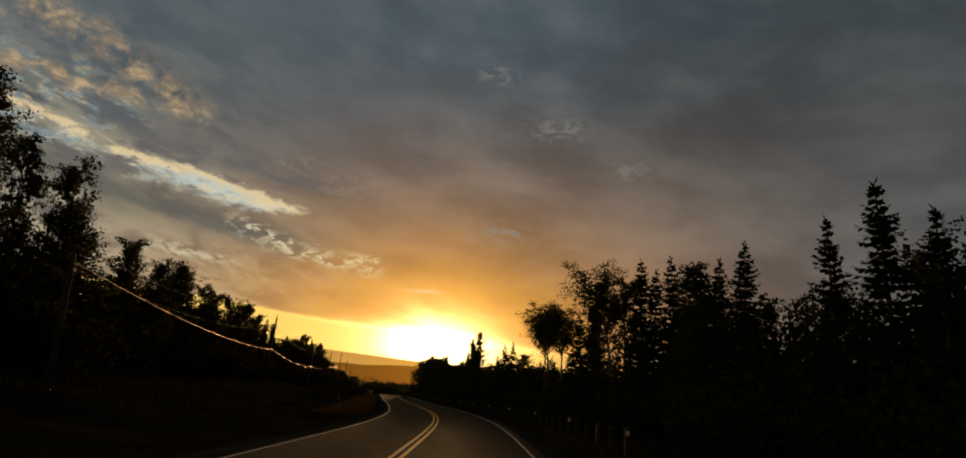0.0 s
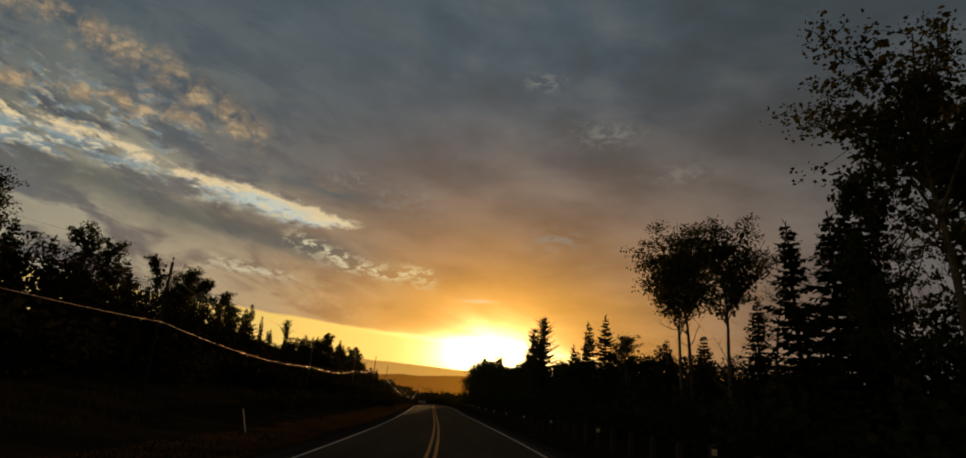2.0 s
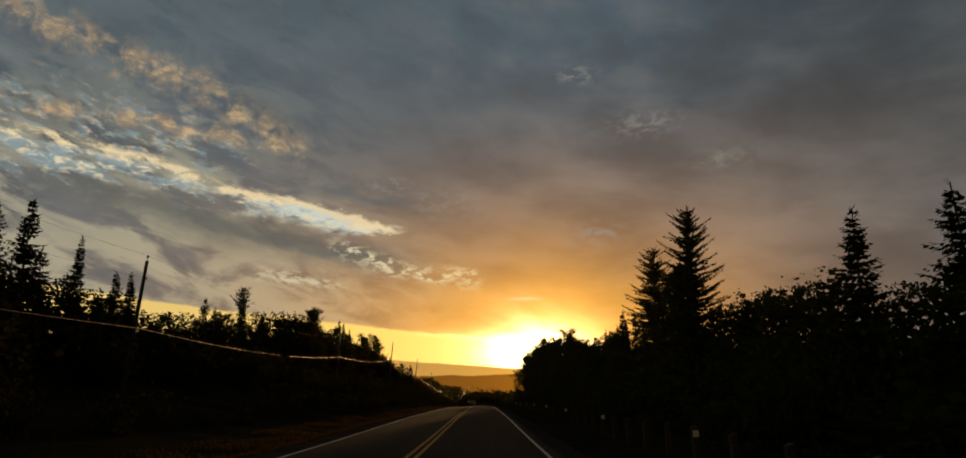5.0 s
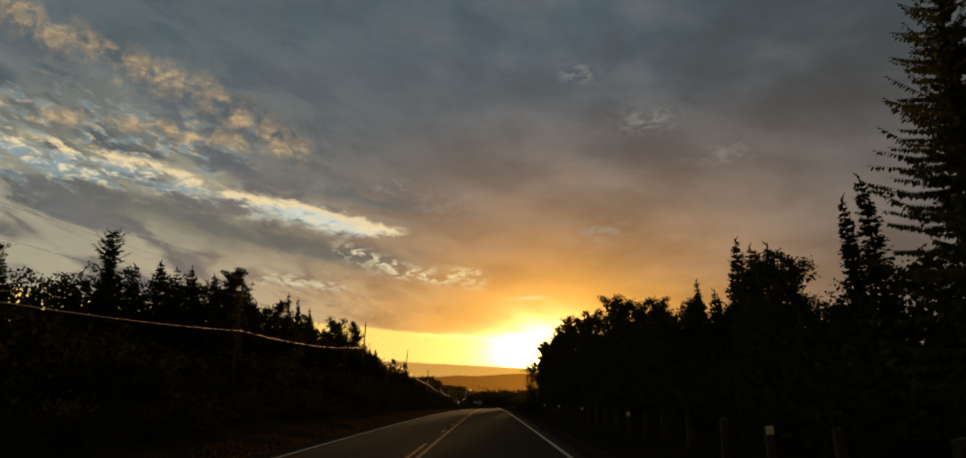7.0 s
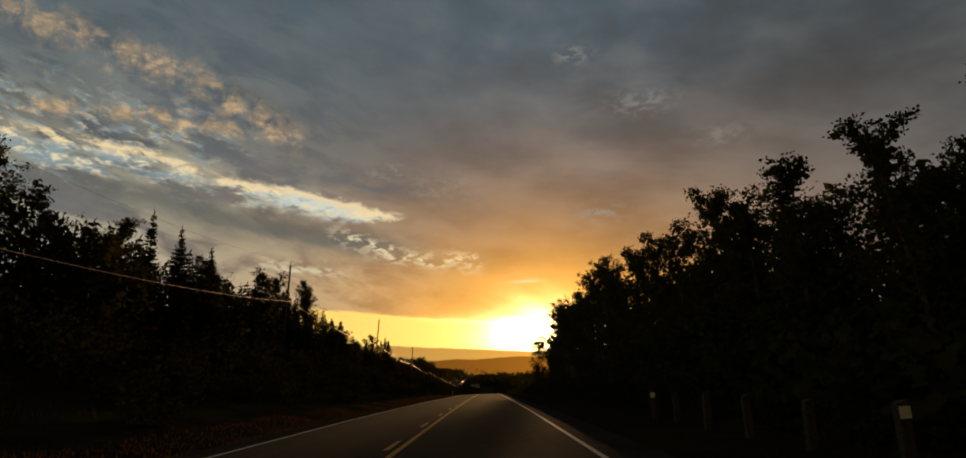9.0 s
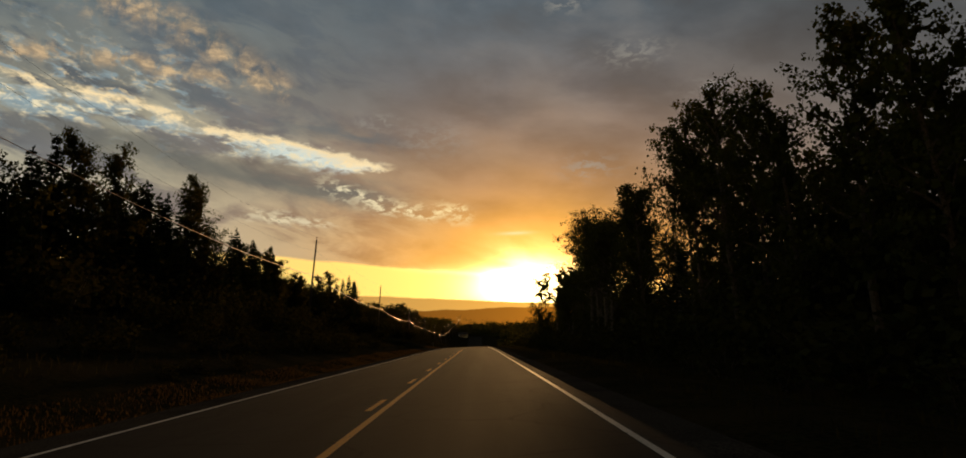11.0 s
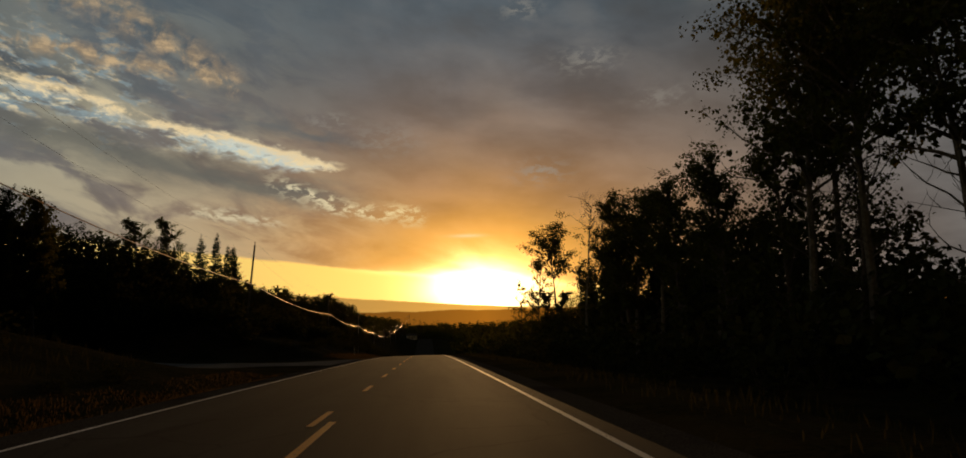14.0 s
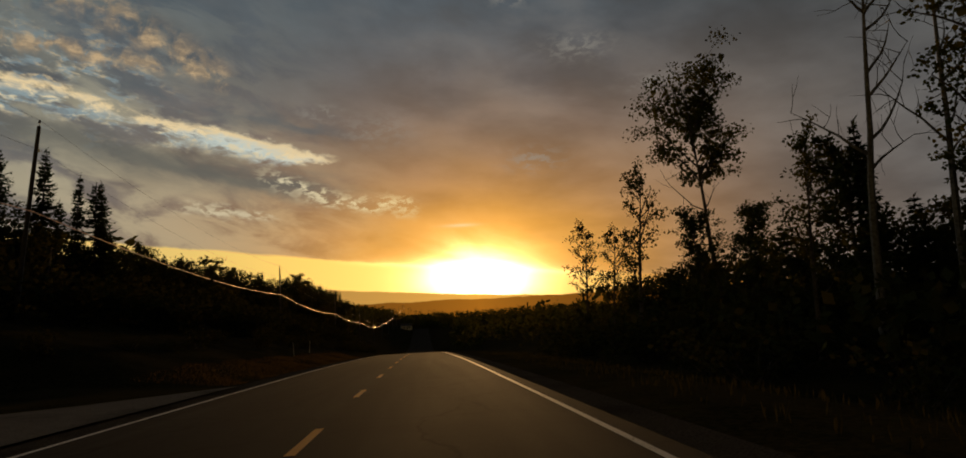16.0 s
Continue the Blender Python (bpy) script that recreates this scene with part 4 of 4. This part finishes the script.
while y < 620:
    for x, cut in ((32, 0.2), (25, 5.0)):
        yy, xx = y + fill.uniform(-1.5, 1.5), -x + fill.uniform(-1.6, 1.2)
        if 328 < yy < 371 and x < 30:
            continue
        tall = lerp(LEFT_LINE, yy) - fill.uniform(0, 1.0) - cut - ground_z(xx, yy)
        if x == 32 or fill.random() < 0.6:
            tree(fill.choice(("back_leafy", "back_spruce", "back_spruce")), xx, yy, tall=max(3, tall), group=LEFT_GROUP)
    y += 4.4

y = 366.0
while y < 470:
    xx = fill.uniform(-37, -31)
    tree(fill.choice(("back_leafy", "back_spruce")), xx, y, tall=max(3, lerp(LEFT_LINE, y) - fill.uniform(.8, 2.4) - ground_z(xx, y)), group=LEFT_GROUP)
    y += 3.2

# undergrowth
UNDER = "bushes under the roadside trees"


def thicket_belt(name, x, y0, y1, tall, seed, label, leaf=0.58, many=52):
    """The tangle under the trees: leaf clumps over crossing stems, ragged along its top."""
    rng = random.Random(seed)
    m = Mesh()
    y = y0
    while y < y1:
        xx = x + rng.uniform(-1.4, 1.4)
        z = ground_z(xx, y)
        h = (tall(y) - z) * rng.uniform(.86, 1.04)
        for _ in range(2):
            m.tube(bent(Vector((xx, y, z - .2)), Vector((rng.uniform(-.3, .3), rng.uniform(-.3, .3), 1)), h * .85, rng, 3), [.06, .05, .03, .01], 3)
        for k in range(int(many * h) + 30):
            f = rng.random() ** 0.9
            r = 2.3 * math.sqrt(max(0.02, 1 - max(0, 1.5 * f - .5) ** 2))
            a = rng.uniform(0, 6.28)
            d, e = rand_dir(rng), rand_dir(rng)
            size = leaf * (1.3 - 1.0 * f)
            m.blade(Vector((xx + r * math.cos(a) * rng.random() ** .5, y + 1.25 * r * math.sin(a) * rng.random() ** .5, z + h * f)), d * size, d.cross(e) * size * .5)
        y += rng.uniform(2.0, 2.8)
    tagged(new(name, m.data(name, M_SHRUB)), label, "undergrowth", kind="stuff")


thicket_belt("undergrowth", 22.0, -36, 412, lambda y: lerp(RIGHT_LINE, y) - 0.7, 41, "dark tangled undergrowth below the roadside wood")
thicket_belt("undergrowth", 26, -36, 412, lambda y: lerp(RIGHT_LINE, y) - 0.2, 44, "dark tangled undergrowth deep in the roadside wood", 0.8, 44)
thicket_belt("undergrowth", 18.5, -36, 330, lambda y: min(6.5, max(3.0, lerp(RIGHT_LINE, y) * .62)), 46, "dark tangled undergrowth at the wood's edge")
thicket_belt("undergrowth", -35.5, -36, 620, lambda y: lerp(LEFT_LINE, y) - 0.5, 45, "dark tangled undergrowth deep in the bank wood", 0.8, 44)
thicket_belt("undergrowth", -30.5, -36, 325, lambda y: lerp(LEFT_LINE, y) - 2.2, 42, "dark tangled undergrowth below the bank trees")
thicket_belt("undergrowth", -33, 325, 372, lambda y: lerp(LEFT_LINE, y) - 0.3, 47, "dark tangled undergrowth behind the side lane")
thicket_belt("undergrowth", -30.5, 368, 600, lambda y: lerp(LEFT_LINE, y) - 2.2, 43, "dark tangled undergrowth below the bank trees")
y = -30.0
while y < 415:
    tree("thicket", 14.2 + fill.uniform(-1.0, 2.2), y, tall=fill.uniform(2.8, 4.6), group=UNDER, wide=fill.uniform(.8, 1.15))
    y += fill.uniform(4.0, 5.4)
y = -20.0
while y < 520:
    if not 328 < y < 371:
        tree("thicket", -23.5 + fill.uniform(-2.5, 2.5), y, tall=fill.uniform(2.6, 4.4), group=UNDER, wide=fill.uniform(.8, 1.2))
    y += fill.uniform(4.0, 5.6)
BANK = "shrubs on the roadside bank"
for i in range(17):
    tree("shrub", -13.2 + fill.uniform(-.7, .6), 92 + 4.4 * i + fill.uniform(-.8, .8), tall=fill.uniform(1.5, 2.3), group=BANK)
y = 166.0
while y < 324:
    tree("shrub", fill.uniform(-11.5, -8.2), y, tall=fill.uniform(.8, 1.7), group=BANK)
    tree("shrub", fill.uniform(-16.5, -12.0), y + 1.2, tall=fill.uniform(1.5, 2.9), group=BANK)
    tree("shrub", fill.uniform(-21, -16.5), y + 2.1, tall=fill.uniform(1.8, 3.4), group=BANK)
    y += fill.uniform(2.6, 3.8)
y = 373.0
while y < 520:
    tree("shrub", fill.uniform(-14, -10.5), y, tall=fill.uniform(1.0, 2.2), group=BANK)
    tree("thicket", fill.uniform(-21, -15), y, tall=fill.uniform(2.6, 4.2), group=UNDER, wide=fill.uniform(.8, 1.1))
    y += fill.uniform(3.6, 5.5)
for y in (322, 318, 327, 371, 375):
    for x in (-28, -33, -23, -38):
        tree("thicket", x + fill.uniform(-1.5, 1.5), y + fill.uniform(-1.5, 1.5), tall=fill.uniform(2.8, 4.4), group=UNDER, wide=1.0)
y = 60.0
while y < 410:
    tree("shrub", fill.uniform(10.2, 12.6), y, tall=fill.uniform(.9, 2.0), group=BANK)
    y += fill.uniform(4.0, 7.0)


def far_woods(name, x0, x1, y0, y1, count, tall, seed, label):
    """Woods in the distance: many small rough crowns in one mesh."""
    rng = random.Random(seed)
    m = Mesh()
    for _ in range(count):
        x, y = rng.uniform(x0, x1), rng.uniform(y0, y1)
        if abs(x) < 15 and y < 890:
            continue
        z = ground_z(x, y)
        h = rng.uniform(*tall)
        if rng.random() < 0.4:
            for k in range(20):
                f = (k + rng.random()) / 20
                a = rng.uniform(0, 6.28)
                d = Vector((math.cos(a), math.sin(a), -0.3))
                m.blade(Vector((x, y, z + h * f)), d * (h * 0.24 * (1 - f) + .3), Vector((-d.y, d.x, 0.1)) * (h * .09 * (1 - f) + .15))
        else:
            for k in range(24):
                o = rand_dir(rng) * h * 0.27
                p = Vector((x, y, z + h * 0.66)) + Vector((o.x, o.y, o.z * 1.3))
                a = rand_dir(rng)
                m.blade(p, a * 1.5, a.cross(rand_dir(rng)) * 0.7)
            m.blade(Vector((x, y, z)), Vector((0, 0, h * .6)), Vector((.12, .05, 0)))
    ob = new(name, m.data(name, M_LEAVES))
    tagged(ob, label, "woods", kind="stuff")


far_woods("far_woods", -60, -32, 600, 1250, 500, (9, 13), 15, "mixed woods along the top of the valley side")
far_woods("far_woods", -230, -34, 430, 1250, 1500, (6, 10.5), 3, "mixed woods on the valley side falling away from the road")
far_woods("far_woods", 22, 230, 412, 1250, 1500, (5.5, 9.5), 4, "mixed woods on the valley side below the road")
far_woods("far_woods", -16, 16, 895, 1000, 140, (6, 9), 16, "woods where the far road turns away")
far_woods("far_woods", -42, -23, 640, 1250, 90, (4, 7), 6, "low roadside woods across the valley")
far_woods("far_woods", 14, 30, 560, 1250, 130, (4, 7), 7, "low roadside woods across the valley")
far_woods("hill_woods", -900, 900, 1250, 2600, 1500, (8, 13), 8, "distant wooded hillside beyond the valley")


def grass(name, spots, count, tall, seed, label, mat):
    """Blades over stretches of verge: x range, y range."""
    rng = random.Random(seed)
    m = Mesh()
    area = sum((b - a) * (d - c) for a, b, c, d in spots)
    for a, b, c, d in spots:
        for _ in range(int(count * (b - a) * (d - c) / area)):
            yy = rng.uniform(c, d)
            xx = rng.uniform(a, b) + road_x(yy)
            clump = noise.noise((xx * 0.5, yy * 0.35, 9))
            if clump < rng.uniform(-.55, .25):
                continue
            h = rng.uniform(*tall) * (1 + 0.9 * max(0, clump))
            w = rng.uniform(0, 6.28)
            m.blade(Vector((xx, yy, ground_z(xx, yy) - .02)), Vector((rng.uniform(-.3, .3) * h, rng.uniform(-.3, .3) * h, h)),
                    Vector((math.cos(w), math.sin(w), 0)) * rng.uniform(.008, .018))
    tagged(new(name, m.data(name, mat)), label, "grass", kind="stuff")


grass("verge_grass", [(-9.6, -5.1, 55, 165), (-7.4, -5.1, 165, 334), (-9, -5.6, 371, 430)], 120000, (.05, .14), 11, "dry golden grass along the road verge", M_GRASS)
grass("verge_grass", [(5.6, 10, 20, 400)], 26000, (.10, .26), 12, "coarse grass below the guide posts", M_BANK_GRASS)
grass("bank_grass", [(-20, -9, 170, 330), (-24, -12, 30, 150)], 34000, (.15, .4), 13, "tall green grass among shrubs on the bank", M_BANK_GRASS)


# ---- power line ----
def lathe(profile, sides=12):
    bm = bmesh.new()
    rings = [[bm.verts.new((r * math.cos(2 * math.pi * i / sides), r * math.sin(2 * math.pi * i / sides), z)) for i in range(sides)] for r, z in profile]
    for a, b in zip(rings, rings[1:]):
        for i in range(sides):
            bm.faces.new((a[i], a[(i + 1) % sides], b[(i + 1) % sides], b[i]))
    bm.faces.new(list(reversed(rings[0])))
    bm.faces.new(rings[-1])
    return bm


def part(name, bm, mat, parent, label="", at=None):
    me = bpy.data.meshes.new(name)
    bm.to_mesh(me)
    bm.free()
    me.materials.append(mat)
    ob = new(name, me)
    ob.parent = parent
    if at is not None:
        ob.matrix_local = at
    if label:
        ob["label"] = label
    return ob


def cuboid(x0, x1, y0, y1, z0, z1, soft=0.0):
    bm = bmesh.new()
    bmesh.ops.create_cube(bm, size=1)
    for v in bm.verts:
        v.co = Vector(((x0 + x1) / 2 + v.co.x * (x1 - x0), (y0 + y1) / 2 + v.co.y * (y1 - y0), (z0 + z1) / 2 + v.co.z * (z1 - z0)))
    if soft:
        bmesh.ops.bevel(bm, geom=bm.edges[:], offset=soft, segments=2, affect="EDGES")
    return bm


POLE_X = -19.0
POLES = [(31.3, 0.0, 6.5, 6.0), (91, 4.5, 9.9, 5.75), (149, 4.0, 9.7, 5.55), (206.8, 2.5, 11.4, 7.35), (264.2, 4.0, 14.3, 10.45), (324, 6.0, 14.0, 9.3), (383, 4.5, 11.8, 7.1)]
POLES += [(446, 0, 9.4, 5.5), (508, 0, 7.8, 3.8), (570, 0, 6.0, 2.1), (632, 0, 4.4, 0.5), (694, 0, 6.0, 1.8), (756, 0, 8.4, 4.3), (818, 0, 11.2, 7.0)]
POLES += [(880, 0, 14, 9.8), (942, 0, 17, 12.6), (1004, 0, 20, 15.5), (1066, 0, 23, 18.3), (1128, 0, 26, 21.2)]


def utility_pole(y, lean, top, cable):
    """top and cable: heights of the tip and of the telephone cable above the datum."""
    x = POLE_X - 0.1 - 1.0 * (top - ground_z(POLE_X, y)) * math.sin(math.radians(max(0, lean - 1.5)))
    z = ground_z(x, y)
    tall, at = top - z, cable - z
    ob = new("utility_pole")
    m = pose(x, y, z, 0, lean, 0)
    ob.matrix_world = m
    tagged(ob, "weathered wooden utility pole carrying wires on the bank", "utility pole", "utility poles along the bank")
    part("shaft", lathe([(0.14, -0.5), (0.135, 1), (0.116, tall * .5), (0.096, tall - .04), (0.08, tall)]), M_POLE, ob)
    pin = part("insulator_pin", lathe([(0.018, 0), (0.018, 0.22)], 8), M_IRON, ob, "iron pin", Matrix.Translation((0, 0, tall - .02)))
    part("insulator", lathe([(0.03, 0), (0.075, .03), (0.045, .07), (0.075, .10), (0.05, .15), (0.03, .18)], 10), M_CERAMIC, pin,
         "brown glazed insulator", Matrix.Translation((0, 0, .19)))
    part("clamp", cuboid(0.10, 0.24, -.04, .04, -.05, .05, .008), M_IRON, ob, "galvanised cable clamp", Matrix.Translation((0, 0, at)))
    part("neutral_bracket", cuboid(0.09, 0.2, -.03, .03, -.08, .08, .008), M_IRON, ob, "galvanised neutral wire bracket", Matrix.Translation((0, 0, tall * .87)))
    part("ground_wire", lathe([(0.012, 0.2), (0.012, tall * .86)], 5), M_IRON, ob, "thin grounding wire down the shaft", pose(.15, 0, 0, 0, -0.35, 0))
    return m @ Vector((0, 0, tall + .33)), m @ Vector((.2, 0, tall * .87)), m @ Vector((.24, 0, at))


def wire(name, ends, sag, radius, mat, label, far=None):
    m = Mesh()
    pts = []
    for a, b in zip(ends, ends[1:]):
        s = sag * ((b - a).length / 60) ** 2
        for k in range(14):
            f = k / 14
            pts.append(a.lerp(b, f) + Vector((0, 0, -4 * s * f * (1 - f))))
    pts.append(ends[-1])
    # far spans thicker than a real cable, so that the glint stays visible
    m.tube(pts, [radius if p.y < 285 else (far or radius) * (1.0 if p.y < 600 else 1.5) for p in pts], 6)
    ob = new(name, m.data(name, mat))
    ob.data.polygons.foreach_set("use_smooth", [True] * len(ob.data.polygons))
    tagged(ob, label, "wire", "wires of the power line")


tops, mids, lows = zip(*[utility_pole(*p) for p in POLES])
wire("power_wire", tops, 1.0, 0.006, M_CABLE, "thin dark conductor strung between the pole tops")
wire("neutral_wire", mids, 1.1, 0.006, M_CABLE, "thin dark neutral wire strung between poles")
wire("telephone_cable", lows, 0.75, 0.019, M_WIRE, "telephone cable, coloured as its sun glint, sagging between the utility poles", 0.034)


# ---- guide posts ----
def guide_post(y, out, reflector, rng):
    x = road_x(y) + out
    z = ground_z(x, y)
    ob = new("guide_post")
    ob.matrix_world = pose(x, y, z, rng.uniform(-2, 2), rng.uniform(-2.5, 2.5), rng.uniform(-8, 8))
    tagged(ob, "weathered square wooden guide post" + (" with a white reflector" if reflector else " on the road edge"), "guide post", "guide posts along the road")
    bm = cuboid(-.075, .075, -.075, .075, -.4, .84 + rng.uniform(-.05, .04), .012)
    for v in bm.verts:
        if v.co.z > .75:
            v.co.z += v.co.x * 0.25
    post = part("post", bm, M_POST, ob)
    if reflector:
        part("reflector", cuboid(-.07, .07, -.095, -.077, .64, .79, .004), M_REFLECTOR, post, "white reflector plate")


posts = random.Random(9)
for i in range(76):
    guide_post(21.9 + 2.58 * i, 7.0, i % 5 == 0, posts)


def marker_stake(x, y, lean):
    z = ground_z(x, y)
    ob = new("marker_stake")
    ob.matrix_world = pose(x, y, z, 0, lean, 0)
    tagged(ob, "thin faded white marker stake leaning in dry grass", "stake", "marker stakes in the verge")
    part("stake", cuboid(-.03, .03, -.012, .012, -.2, 1.15, .004), M_STAKE, ob)
    part("band", cuboid(-.032, .032, -.015, -.0125, .9, 1.08), M_REFLECTOR, ob, "reflective band")


marker_stake(-9.1, 77.6, -12)
marker_stake(-9.0, 402, -4)
marker_stake(-9.6, 413, 5)


def far_house(x, y, turn):
    z = ground_z(x, y)
    ob = new("house")
    ob.matrix_world = pose(x, y, z, 0, 0, turn)
    tagged(ob, "small pale house far down the valley road", "house")
    part("wall", cuboid(-4, 4, -3, 3, -.5, 2.7, .02), M_HOUSE_WALL, ob)
    bm = bmesh.new()
    pts = [bm.verts.new(p) for p in ((-4.3, -3.4, 2.65), (4.3, -3.4, 2.65), (4.3, 3.4, 2.65), (-4.3, 3.4, 2.65), (-4.3, 0, 4.6), (4.3, 0, 4.6))]
    for f in ((0, 1, 5, 4), (2, 3, 4, 5), (0, 4, 3), (1, 2, 5), (3, 2, 1, 0)):
        bm.faces.new([pts[i] for i in f])
    part("roof", bm, M_HOUSE_ROOF, ob)
    for dx in (-2.2, 1.8):
        part("window", cuboid(dx - .5, dx + .5, -3.04, -3.0, 1.0, 2.1), M_GLASS, ob)
    part("door", cuboid(-.45, .45, -3.05, -3.0, -.1, 2.0), M_HOUSE_ROOF, ob)


far_house(-11, 872, 8)
